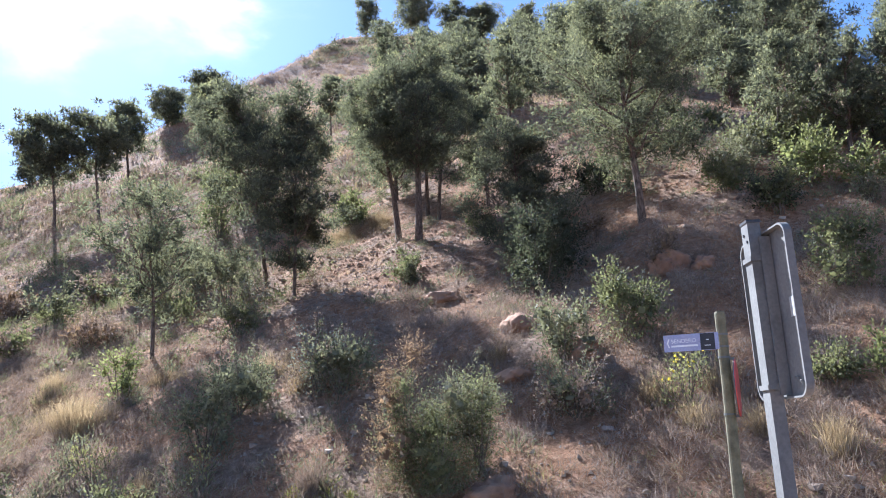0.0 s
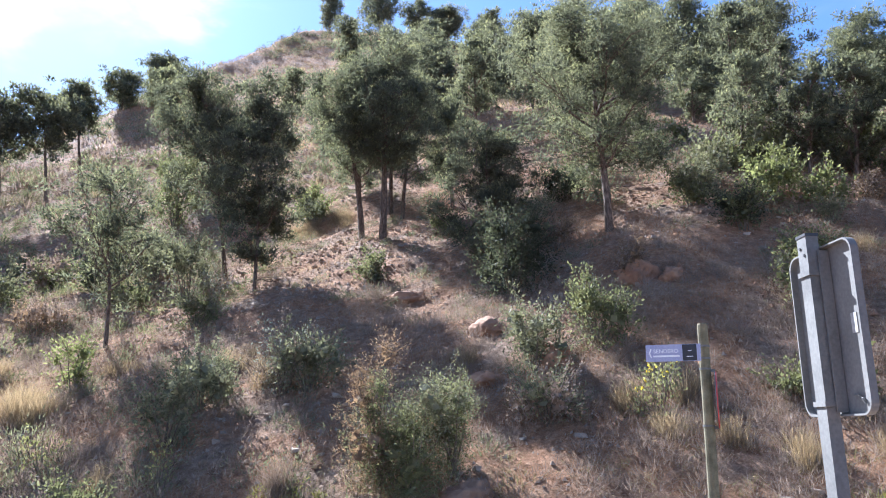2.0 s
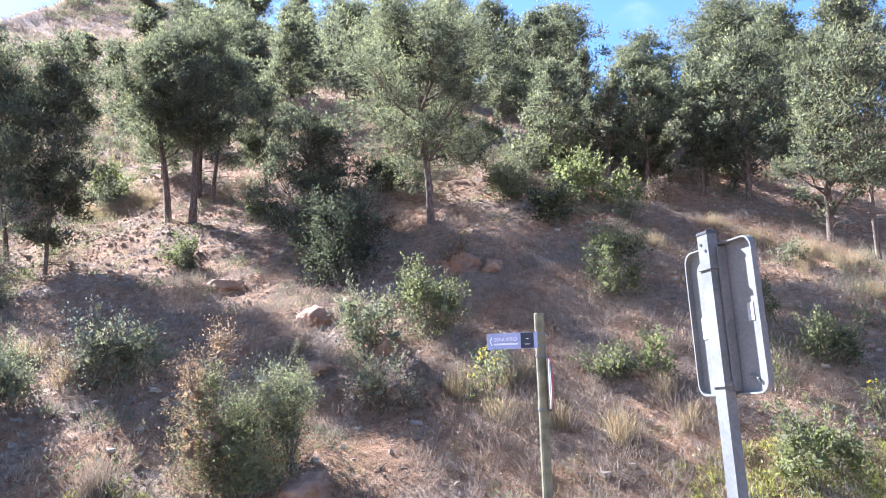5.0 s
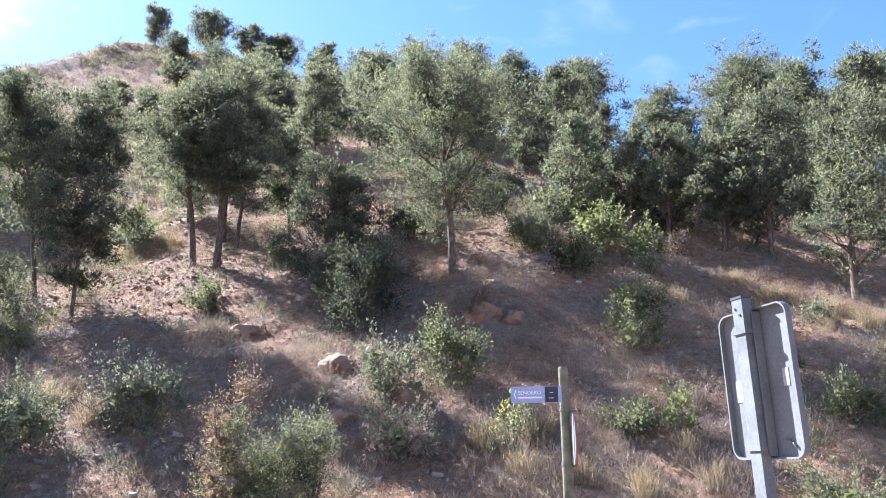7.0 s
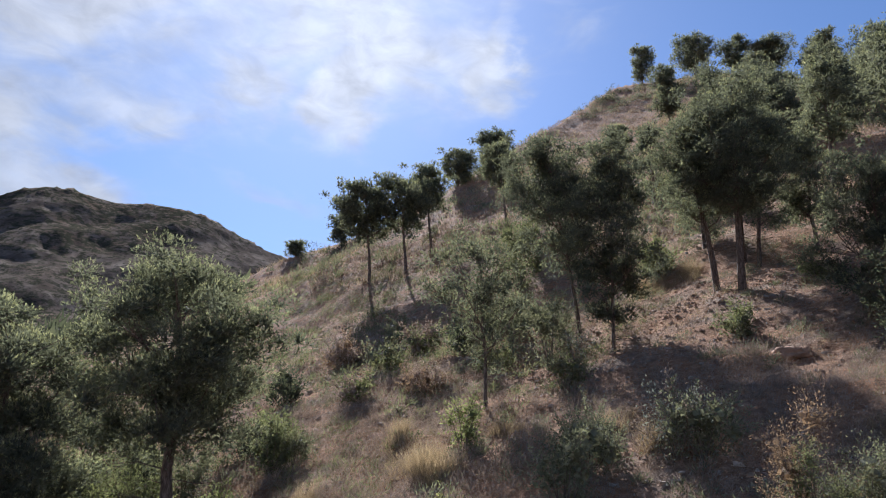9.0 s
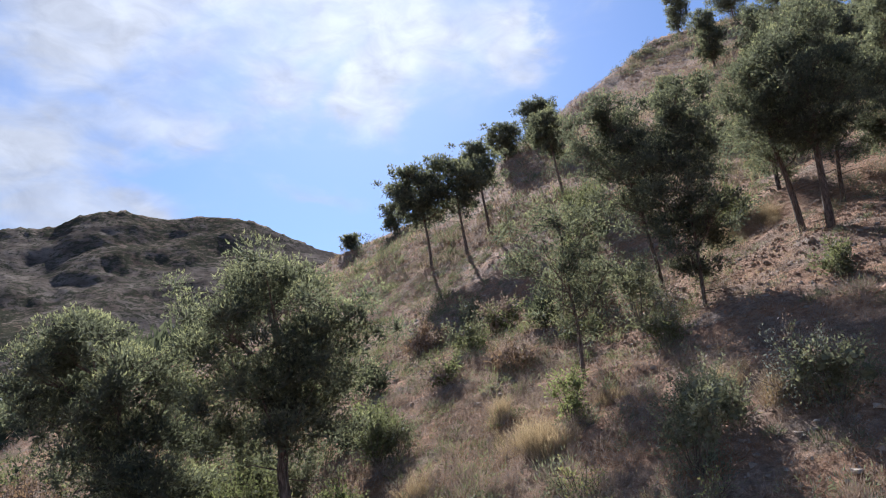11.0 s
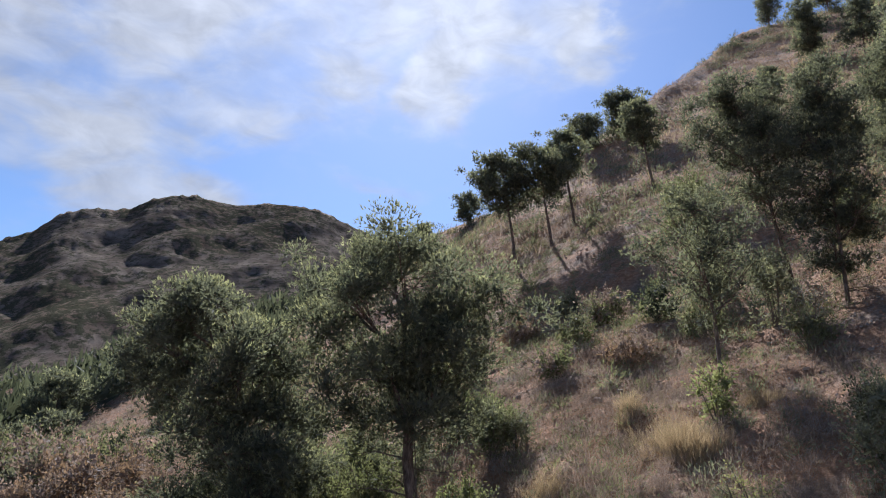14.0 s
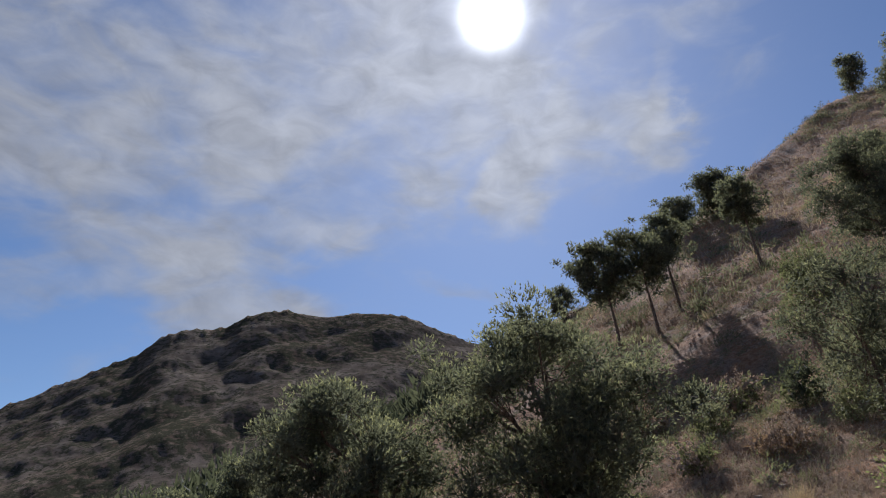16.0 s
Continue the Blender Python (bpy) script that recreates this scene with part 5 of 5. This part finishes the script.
# ---- the two signs ----
def road_sign():
    """The back of a road sign: a folded sheet plate with rounded corners, on a steel post."""
    root = tagged(new("road_sign"), "back of a grey metal road sign on a galvanised post", "road sign")
    turn = -54
    root.matrix_world = pose(-0.87, 4.462, -0.2, 0, 1.0, turn)
    # own axes: x along the plate (towards its nearer edge), -y towards the back that is seen
    w, h, r, z0 = 0.50, 0.74, 0.06, 1.59
    outline = []
    for cx, cz, a0 in ((w / 2 - r, z0 + r, -90), (w / 2 - r, z0 + h - r, 0), (-w / 2 + r, z0 + h - r, 90), (-w / 2 + r, z0 + r, 180)):
        outline += [(cx + r * math.cos(radians(a0 + k * 15)), cz + r * math.sin(radians(a0 + k * 15))) for k in range(7)]
    shift = 0.01
    n = len(outline)
    verts, faces = [], []
    zc = z0 + h / 2
    for depth, k in ((-0.012, 1.0), (-0.045, 1.0), (-0.045, 0.97), (-0.015, 0.965), (-0.015, 0.0)):
        if k:
            verts += [(shift + x * k, depth + 0.03, zc + (z - zc) * (k if k == 1 else 1 - (1 - k) * w / h)) for x, z in outline]
    for j in range(3):
        for i in range(n):
            faces.append((j * n + i, j * n + (i + 1) % n, (j + 1) * n + (i + 1) % n, (j + 1) * n + i))
    faces.append(tuple(range(3 * n, 4 * n)))
    faces.append(tuple(reversed(range(n))))
    part("plate", verts, faces, PLATE, root, "grey sheet plate with a folded rim")
    verts, faces = [], []
    ring(verts, faces, [(-0.038, -0.075), (0.038, -0.075), (0.038, -0.018), (-0.038, -0.018)], -0.15, 2.385)
    part("post", verts, faces, ZINC, root, "galvanised rectangular steel post")
    verts, faces = [], []
    ring(verts, faces, [(-0.041, -0.078), (0.041, -0.078), (0.041, -0.015), (-0.041, -0.015)], 2.38, 2.393)
    part("cap", verts, faces, BLACK, root, "dark end cap")
    for z in (1.63, 2.2):
        verts, faces = [], []
        ring(verts, faces, [(-0.048, -0.083), (0.048, -0.083), (0.048, -0.012), (-0.048, -0.012)], z, z + 0.022)
        part("clamp", verts, faces, ZINC, root)
    for x0, z in ((-0.015, 2.33), (0.015, 2.295)):
        verts, faces = [], []
        tube(verts, faces, [(x0, -0.079, z), (x0, -0.073, z)], [0.007, 0.007], 8)
        part("hole", verts, faces, BLACK, root)
    for x0, z, ww, hh in ((-0.165, 1.93, 0.05, 0.11), (0.175, 1.97, 0.04, 0.085)):
        verts, faces = [], []
        box(verts, faces, (x0 - ww / 2, 0.012, z - hh / 2), (x0 + ww / 2, 0.0145, z + hh / 2))
        part("sticker", verts, faces, STICKER, root, "worn grey label")
    verts, faces = [], []
    tube(verts, faces, [(0.12, 0.008, 1.675), (0.15, 0.004, 1.672), (0.175, 0.006, 1.658), (0.182, 0.010, 1.638)], [0.006, 0.008, 0.007, 0.003], 6)
    part("bent_tab", verts, faces, ZINC, root)
    verts, faces = [], []
    box(verts, faces, (0.046, -0.035, 1.605), (0.056, 0.012, 2.31))
    part("rib", verts, faces, PLATE, root, "folded stiffening rib")


def trail_sign():
    """The wooden trail post with its blue arrow board, and a round plate seen on edge."""
    root = tagged(new("trail_sign"), "wooden trail post with a blue-grey arrow board", "trail sign")
    root.matrix_world = pose(-2.86, 10.28, -0.12, 0, 1.4, 8)
    rng = np.random.default_rng(5)
    verts, faces = [], []
    tube(verts, faces, [(0, 0, -0.3), (0, 0, 0.8), (0.004, 0, 1.8), (0, 0, 2.84), (0, 0, 2.86)], [0.068, 0.066, 0.066, 0.064, 0.056], 14)
    part("post", verts, faces, OLDWOOD, root, "greenish weathered round wooden post", smooth=False)
    board_z = 2.50
    verts, faces = [], []
    box(verts, faces, (-0.69, -0.082, board_z - 0.105), (-0.03, -0.070, board_z + 0.105))
    board = part("arrow_board", verts, faces, BLUE, root, "blue-grey board with white lettering")
    verts, faces = [], []
    box(verts, faces, (-0.245, -0.086, board_z - 0.10), (-0.075, -0.0825, board_z + 0.10))
    part("dark_field", verts, faces, BLACK, board)
    text = bpy.data.curves.new("lettering", "FONT")
    text.body, text.size, text.extrude, text.align_x, text.align_y = "SENDERO", 0.069, 0.001, "CENTER", "CENTER"
    text.materials.append(INK)
    word = new("lettering", text)
    word.parent = board
    word.matrix_basis = pose(-0.445, -0.0845, board_z + 0.02, 90, 0, 0)
    verts, faces = [], []
    box(verts, faces, (-0.60, -0.0845, board_z - 0.05), (-0.28, -0.0825, board_z - 0.028))
    part("small_print", verts, faces, INK, board)
    verts, faces = [], []
    for x0, x1, z0, z1 in ((-0.195, -0.125, -0.052, -0.045), (-0.18, -0.14, 0.018, 0.026)):
        box(verts, faces, (x0, -0.0885, board_z + z0), (x1, -0.0865, board_z + z1))
    part("print_bars", verts, faces, INK, board)
    verts, faces = [], []
    for sgn in (1, -1):
        s0 = len(verts)
        for y0 in (-0.0845, -0.0825):
            verts += [(-0.655, y0, board_z), (-0.637, y0, board_z), (-0.617, y0, board_z + sgn * 0.055), (-0.632, y0, board_z + sgn * 0.055)]
        faces += [tuple(s0 + i for i in f) for f in ((0, 1, 2, 3), (7, 6, 5, 4), (0, 4, 5, 1), (1, 5, 6, 2), (2, 6, 7, 3), (3, 7, 4, 0))]
    part("arrow", verts, faces, INK, board)
    for z in (2.58, 2.43, 2.30, 1.62):
        verts, faces = [], []
        tube(verts, faces, [(0, 0, z - 0.012), (0, 0, z + 0.012)], [0.072, 0.072], 16)
        part("strap", verts, faces, ZINC, root, "pale steel strap")
    # round plate, facing along the track
    for name, y0, y1, mat, label in (("round_plate", 0.102, 0.112, PLATE, "round plate with a white back"), ("red_face", 0.1135, 0.126, RED, "red front of the round plate")):
        verts, faces = [], []
        a = radians(4.5)
        for off in (y0, y1):
            for k in range(32):
                w = 2 * math.pi * k / 32
                c, q = 0.34 * math.cos(w), 0.34 * math.sin(w)
                verts.append((off * math.cos(a) - c * math.sin(a), off * math.sin(a) + c * math.cos(a), 1.93 + q))
        faces += [(k, (k + 1) % 32, 32 + (k + 1) % 32, 32 + k) for k in range(32)] + [tuple(reversed(range(32))), tuple(range(32, 64))]
        part(name, verts, faces, mat, root, label)
    for z in (2.28, 1.60):
        verts, faces = [], []
        box(verts, faces, (0.05, -0.02, z - 0.015), (0.11, 0.02, z + 0.015))
        part("bracket", verts, faces, ZINC, root)


def stake(x, y, tall, turn, seed):
    """Two rough planks with a cross-piece, driven into the verge."""
    rng = np.random.default_rng(seed)
    root = tagged(new("wooden_stake"), "rough pale wooden stake with a nailed cross-piece", "stake", "stakes beside the track")
    root.matrix_world = pose(x, y, float(height(x, y)), 2, -3, turn)
    for x0, hh in ((-0.085, tall), (0.03, tall * 0.9)):
        verts, faces = [], []
        box(verts, faces, (x0, -0.04, -0.2), (x0 + 0.105, 0.04, hh), 0.012, rng)
        part("plank", verts, faces, PALEWOOD, root)
    verts, faces = [], []
    box(verts, faces, (-0.17, -0.075, tall * 0.64), (0.15, -0.045, tall * 0.64 + 0.085), 0.008, rng)
    part("cross_piece", verts, faces, PALEWOOD, root)
    verts, faces = [], []
    tube(verts, faces, [(0.1, 0.05, tall * 0.62), (0.34, 0.16, 0.32), (0.52, 0.22, 0.02)], [0.018, 0.016, 0.012], 5)
    part("brace", verts, faces, STEM, root)


road_sign()
trail_sign()
stake(-10.5, 3.85, 0.98, 20, 3)
stake(-10.2, 1.5, 0.55, 35, 4)


def stump(x, y):
    rng = np.random.default_rng(9)
    verts, faces = [], []
    tube(verts, faces, [(0, 0, -0.15), (0.0, 0.02, 0.1), (0.03, 0.05, 0.3), (0.04, 0.06, 0.33)], [0.16, 0.14, 0.13, 0.11], 11)
    ob = part("stump", [Vector(v) + Vector(rng.normal(0, 0.008, 3)) for v in verts], faces, OLDWOOD)
    ob.location = (x, y, float(height(x, y)))
    tagged(ob, "short grey cut tree stump on the bank", "stump")


stump(-11.4, 6.75)


def low_wall(x, y, turn):
    root = tagged(new("low_wall"), "end of a low terracotta-coloured wall beside the track", "wall")
    root.matrix_world = pose(x, y, float(height(x, y)), 0, 0, turn)
    verts, faces = [], []
    ring(verts, faces, [(-0.5, -0.14), (0.5, -0.14), (0.5, 0.14), (-0.5, 0.14)], -0.2, 0.36)
    part("body", verts, faces, BRICK, root)
    verts, faces = [], []
    ring(verts, faces, [(-0.53, -0.17), (0.53, -0.17), (0.53, 0.17), (-0.53, 0.17)], 0.36, 0.42, 0.012)
    part("coping", verts, faces, BRICK, root)


low_wall(-9.35, -1.75, 20)

# ---- what nobody could count: scrub, grass, stones ----
def scatter(rng, count, s0, s1, d0, d1, keep):
    """Places on the hill, kept where keep(x, y, s, d) exceeds chance."""
    s, d = rng.uniform(s0, s1, count), rng.uniform(d0, d1, count)
    x, y = plan(s, d)
    good = rng.random(count) < keep(x, y, s, d)
    return x[good], y[good]


def off_road(s, d):
    far = np.interp(s, [-25, 11, 14, 16, 18.5, 25, 40, 60], [-4.3, -4.3, -4.6, -5.0, -5.6, -8.3, -16.5, -27])
    return (d > far + 0.25) | (d < far - 2.25)


def clumps(rng, x, y, per, spread, tall, thin, splay):
    """Blades in clumps at x, y; spread and tall give each clump's size."""
    n = len(x)
    size = rng.uniform(0.5, 1.3, n)
    px, py = np.repeat(x, per), np.repeat(y, per)
    k = np.repeat(size, per)
    off = rng.normal(0, spread * 0.5, (n * per, 2)) * k[:, None]
    px, py = px + off[:, 0], py + off[:, 1]
    base = np.column_stack([px, py, height(px, py) - 0.02])
    way = unit(np.column_stack([off / spread * splay + rng.normal(0, 0.3 * splay, off.shape), np.ones(n * per)]))
    return blades(rng, base, way, tall * k * rng.uniform(0.4, 1.1, n * per), np.full(n * per, thin) * rng.uniform(0.7, 1.4, n * per))


def cushions(rng, x, y, per, wide, tall, long, thin):
    """Low domes of twigs at x, y."""
    n = len(x)
    size = np.repeat(rng.uniform(0.45, 1.4, n), per)
    u = unit(rng.normal(size=(n * per, 3)))
    u[:, 2] = np.abs(u[:, 2])
    far = rng.random((n * per, 1)) ** 0.5 * size[:, None]
    px, py = np.repeat(x, per) + (u[:, 0:1] * far)[:, 0] * wide / 2, np.repeat(y, per) + (u[:, 1:2] * far)[:, 0] * wide / 2
    base = np.column_stack([px, py, height(px, py) + (u[:, 2:3] * far)[:, 0] * tall * 0.75])
    way = unit(u + np.array([0, 0, 0.5]) + rng.normal(0, 0.45, (n * per, 3)))
    return blades(rng, base, way, long * rng.uniform(0.6, 1.4, n * per), thin * rng.uniform(0.7, 1.4, n * per))


def stones(rng, x, y, small, large):
    """Loose angular stones, twelve triangles each."""
    n = len(x)
    size = small + (large - small) * rng.random(n) ** 4
    cube = np.array([(a, b, c) for c in (-1, 1) for a, b in ((-1, -1), (1, -1), (1, 1), (-1, 1))], float)
    quad = np.array([(3, 2, 1, 0), (4, 5, 6, 7), (0, 1, 5, 4), (1, 2, 6, 5), (2, 3, 7, 6), (3, 0, 4, 7)])
    v = cube[None] * (1 + rng.uniform(-0.75, 0.2, (n, 8, 3))) * np.array([0.5, 0.4, 0.26]) * size[:, None, None]
    a = rng.uniform(0, 6.28, n)
    vx = v[..., 0] * np.cos(a)[:, None] - v[..., 1] * np.sin(a)[:, None]
    vy = v[..., 0] * np.sin(a)[:, None] + v[..., 1] * np.cos(a)[:, None]
    v = np.stack([vx + x[:, None], vy + y[:, None], v[..., 2] + (height(x, y) + size * 0.08)[:, None]], axis=-1)
    return v.reshape(-1, 3), (quad[None] + 8 * np.arange(n)[:, None, None]).reshape(-1, 4)


def chips(rng, x, y, small, large):
    """Small half-buried stones: four uneven faces each."""
    n = len(x)
    size = small + (large - small) * rng.random(n) ** 3
    a = rng.uniform(0, 6.28, (n, 1)) + np.array([[0, 1.6, 3.1, 4.7]]) + rng.uniform(-0.4, 0.4, (n, 4))
    far = size[:, None] * rng.uniform(0.35, 0.65, (n, 4))
    z = height(x, y)
    rim = np.stack([x[:, None] + np.cos(a) * far, y[:, None] + np.sin(a) * far, np.repeat(z[:, None] - 0.02, 4, 1)], axis=-1)
    tip = np.column_stack([x + rng.normal(0, 0.15, n) * size, y + rng.normal(0, 0.15, n) * size, z + size * rng.uniform(0.25, 0.6, n)])
    return np.concatenate([np.stack([rim[:, k], rim[:, (k + 1) % 4], tip], axis=1) for k in range(4)])


rng = np.random.default_rng(77)
bare = lambda x, y: ease(0.5 + 0.9 * waves(x, y, 2.6))
x, y = scatter(rng, 3600, -15, 32, -0.2, 11, lambda x, y, s, d: 0.15 + 0.75 * bare(x, y))
tagged(shards("scrub", cushions(rng, x, y, 95, 0.6, 0.36, 0.12, 0.0085), SCRUB), "low dry brown scrub over the slope", "scrub", kind="stuff")
x, y = scatter(rng, 4200, -16, 44, 10.5, 34, lambda x, y, s, d: 0.15 + 0.75 * bare(x, y))
tagged(shards("brown_scrub", cushions(rng, x, y, 50, 0.75, 0.42, 0.13, 0.017), SCRUB), "low dry brown scrub higher up the slope", "scrub", kind="stuff")
x, y = scatter(rng, 1700, -16, 45, 0.5, 34, lambda x, y, s, d: 0.1 + 0.8 * bare(y, x))
tagged(shards("low_scrub", cushions(rng, x, y, 95, 0.8, 0.45, 0.10, 0.02), LEAF_GREY), "low grey-green scrub over the slope", "scrub", kind="stuff")
x, y = scatter(rng, 1500, 11, 46, 0.5, 34, lambda x, y, s, d: 0.1 + 0.8 * bare(x - 4, y + 2))
tagged(shards("dark_scrub", cushions(rng, x, y, 105, 0.9, 0.55, 0.09, 0.019), LEAF_GREEN), "low dark green scrub over the slope", "scrub", kind="stuff")
x, y = scatter(rng, 7000, -16, 40, -1.2, 30, lambda x, y, s, d: 0.12 + 0.8 * (1 - bare(x + 7, y)))
tagged(shards("dry_grass", clumps(rng, x, y, 26, 0.28, 0.21, 0.0075, 1.2), STRAW), "sparse dry straw-coloured grass over the slope", "grass", kind="stuff")
x, y = scatter(rng, 5200, -14, 26, -8.5, 2.0, lambda x, y, s, d: off_road(s, d) * (0.1 + 0.8 * bare(y, x + 3)) * np.interp(d, [-8, -1, 3], [0.5, 1, 0.25]))
tagged(shards("green_grass", clumps(rng, x, y, 30, 0.2, 0.12, 0.0075, 1.0), GRASS), "short green and yellow grass along the verge", "grass", kind="stuff")
x, y = scatter(rng, 2200, -9, 6, -2.4, 1.4, lambda x, y, s, d: off_road(s, d) * ease(1.2 * bare(y * 1.3, x * 1.3 + 2)))
tagged(shards("moss", cushions(rng, x, y, 55, 0.4, 0.12, 0.06, 0.014), HERB), "low yellow-green herbs spreading over the verge", "herbs", kind="stuff")
x, y = scatter(rng, 10000, -60, 95, 26, 100, lambda x, y, s, d: 0.2 + 0.7 * bare(x / 3, y / 3))
tagged(shards("far_scrub", cushions(rng, x, y, 18, 1.5, 0.7, 0.3, 0.075), SCRUB), "dry scrub on the upper hill", "scrub", kind="stuff")
x, y = scatter(rng, 3400, -60, 95, 28, 100, lambda x, y, s, d: 0.06 + 0.6 * bare(y / 3, x / 3))
tagged(shards("far_shrubs", cushions(rng, x, y, 60, 1.9, 1.1, 0.3, 0.09), LEAF_GREY), "grey-green shrubs on the upper hill", "scrub", kind="stuff")
x, y = scatter(rng, 900, 12, 64, 46, 100, lambda x, y, s, d: np.exp(-((d - np.interp(s, CREST_S, CREST_D)) / 11) ** 2) * (0.2 + 0.8 * bare(x / 2, y / 2)))
tagged(shards("crest_scrub", cushions(rng, x, y, 70, 2.2, 1.3, 0.3, 0.09), LEAF_DARK), "dark bushes along the crest", "scrub", kind="stuff")
x, y = scatter(rng, 12000, -60, 95, 26, 100, lambda x, y, s, d: 0.1 + 0.8 * (1 - bare(x / 3, y / 3)))
tagged(shards("far_grass", clumps(rng, x, y, 14, 0.9, 0.55, 0.06, 0.7), STRAW), "dry grass on the upper hill", "grass", kind="stuff")
x, y = scatter(rng, 15000, -15, 34, -1.0, 26, lambda x, y, s, d: 0.1 + 0.9 * (1 - bare(x, y)))
v, f = stones(rng, x, y, 0.03, 0.2)
tagged(part("gravel", v.tolist(), f.tolist(), STONE), "loose pale stones scattered over the slope", "stones", kind="stuff")
x, y = scatter(rng, 2600, 17, 75, -22, 30, lambda x, y, s, d: off_road(s, d) * (d > np.interp(s, [17, 25, 40, 75], [-4.5, -8, -16, -30])) * (0.2 + 0.7 * bare(x, y)) * ((d < 1) | (s > 40)))
tagged(shards("valley_scrub", cushions(rng, x, y, 95, 1.2, 0.75, 0.13, 0.022), SCRUB), "dry scrub on the bank beyond the track", "scrub", kind="stuff")
x, y = scatter(rng, 700, 24, 90, -30, 26, lambda x, y, s, d: (d > np.interp(s, [17, 25, 40, 75], [-4.0, -7, -15, -29])) * (0.15 + 0.7 * bare(y, x)))
tagged(shards("valley_shrubs", cushions(rng, x, y, 110, 1.6, 1.2, 0.16, 0.04), LEAF_GREEN), "green shrubs on the bank beyond the track", "scrub", kind="stuff")
x, y = scatter(rng, 5500, 16, 60, -20, 3, lambda x, y, s, d: off_road(s, d) * (0.15 + 0.6 * bare(y, x + 3)))
tagged(shards("bank_grass", clumps(rng, x, y, 20, 0.3, 0.22, 0.011, 1.1), STRAW), "dry grass on the bank beyond the track", "grass", kind="stuff")

x, y = scatter(rng, 6500, -12, 22, -2.6, 9, lambda x, y, s, d: off_road(s, d) * (0.25 + 0.6 * bare(y * 1.7, x * 1.7)) * np.interp(d, [-1, 9], [1, 0.5]))
tagged(shards("dead_stalks", cushions(rng, x, y, 46, 0.5, 0.32, 0.13, 0.0075), SCRUB), "fuzz of thin dead stalks along the verge", "dry stalks", kind="stuff")
x, y = scatter(rng, 1300, -10, 20, -2.2, 7, lambda x, y, s, d: off_road(s, d) * (0.2 + 0.6 * bare(x * 1.4, y * 1.4)))
tagged(shards("weeds", clumps(rng, x, y, 26, 0.3, 0.17, 0.007, 1.1), GRASS), "thin yellow-green weeds between the stones", "weeds", kind="stuff")
x, y = scatter(rng, 30000, -15, 30, -0.8, 18, lambda x, y, s, d: 0.25 + 0.7 * (1 - bare(x, y)))
tagged(shards("pebbles", chips(rng, x, y, 0.02, 0.11), STONE), "small pale stones littering the slope", "stones", kind="stuff")
x, y = scatter(rng, 26000, -12, 28, 4.0, 18, lambda x, y, s, d: 0.15 + 0.8 * (1 - bare(x + 2, y)))
tagged(shards("clods", chips(rng, x, y, 0.04, 0.17), REDROCK), "crumbled reddish clods of earth over the slope", "clods", kind="stuff")
x, y = scatter(rng, 900, 52, 160, -45, 34, lambda x, y, s, d: 0.3 + 0.6 * bare(x / 4, y / 4))
tagged(shards("valley_wood", cushions(rng, x, y, 90, 5.5, 3.2, 1.0, 0.34), LEAF_DARK), "dark low woodland in the valley below the mountain", "woodland", kind="stuff")
x, y = scatter(rng, 42000, -15, 28, -3.5, 16, lambda x, y, s, d: 0.3 + 0.6 * bare(y + 5, x))
z = height(x, y) + rng.uniform(0.0, 0.05, len(x))
lie = unit(np.column_stack([rng.normal(size=(len(x), 2)), rng.normal(0, 0.3, len(x)) + 0.15]))
tagged(shards("litter", blades(rng, np.column_stack([x, y, z]), lie, rng.uniform(0.05, 0.2, len(x)), rng.uniform(0.008, 0.016, len(x))), STRAW), "broken straw and twigs lying on the ground", "litter", kind="stuff")

x, y = scatter(rng, 560, 11, 62, 4, 62, lambda x, y, s, d: (0.1 + 0.8 * bare(y / 2, x / 2)) * ((d > 26) | (s > 14)))
tagged(shards("slope_shrubs", cushions(rng, x, y, 130, 1.2, 0.9, 0.12, 0.032), LEAF_GREEN), "dark green shrubs dotted over the slope", "shrubs", kind="stuff")


# the closed wood on the upper slope
rng = np.random.default_rng(21)
for i in range(30):
    s, d = -30 + 44 * (i + rng.random()) / 30, rng.uniform(21, 64)
    x, y = plan(s, d)
    pine_tree(float(x), float(y), rng.uniform(5.5, 8.5), rng.uniform(4.2, 6.2), rng.uniform(0.06, 0.16), seed=500 + i, fine=1.35 if d < 34 else 1.8,
              needles=(NEEDLES, NEEDLES_DARK, NEEDLES)[i % 3], full=0.48, label="pine in the closed wood on the upper slope")

# low growth under the wood
for i in range(44):
    s, d = rng.uniform(-18, 1), rng.uniform(13.5, 27)
    x, y = plan(s, d)
    shrub(float(x), float(y), rng.uniform(1.3, 2.3), rng.uniform(0.8, 1.6), 700 + i, (LEAF_GREEN, LEAF_GREY) if i % 3 else (SCRUB, LEAF_GREEN), 0.15, 0.8, label="dark shrub in the undergrowth below the wood")
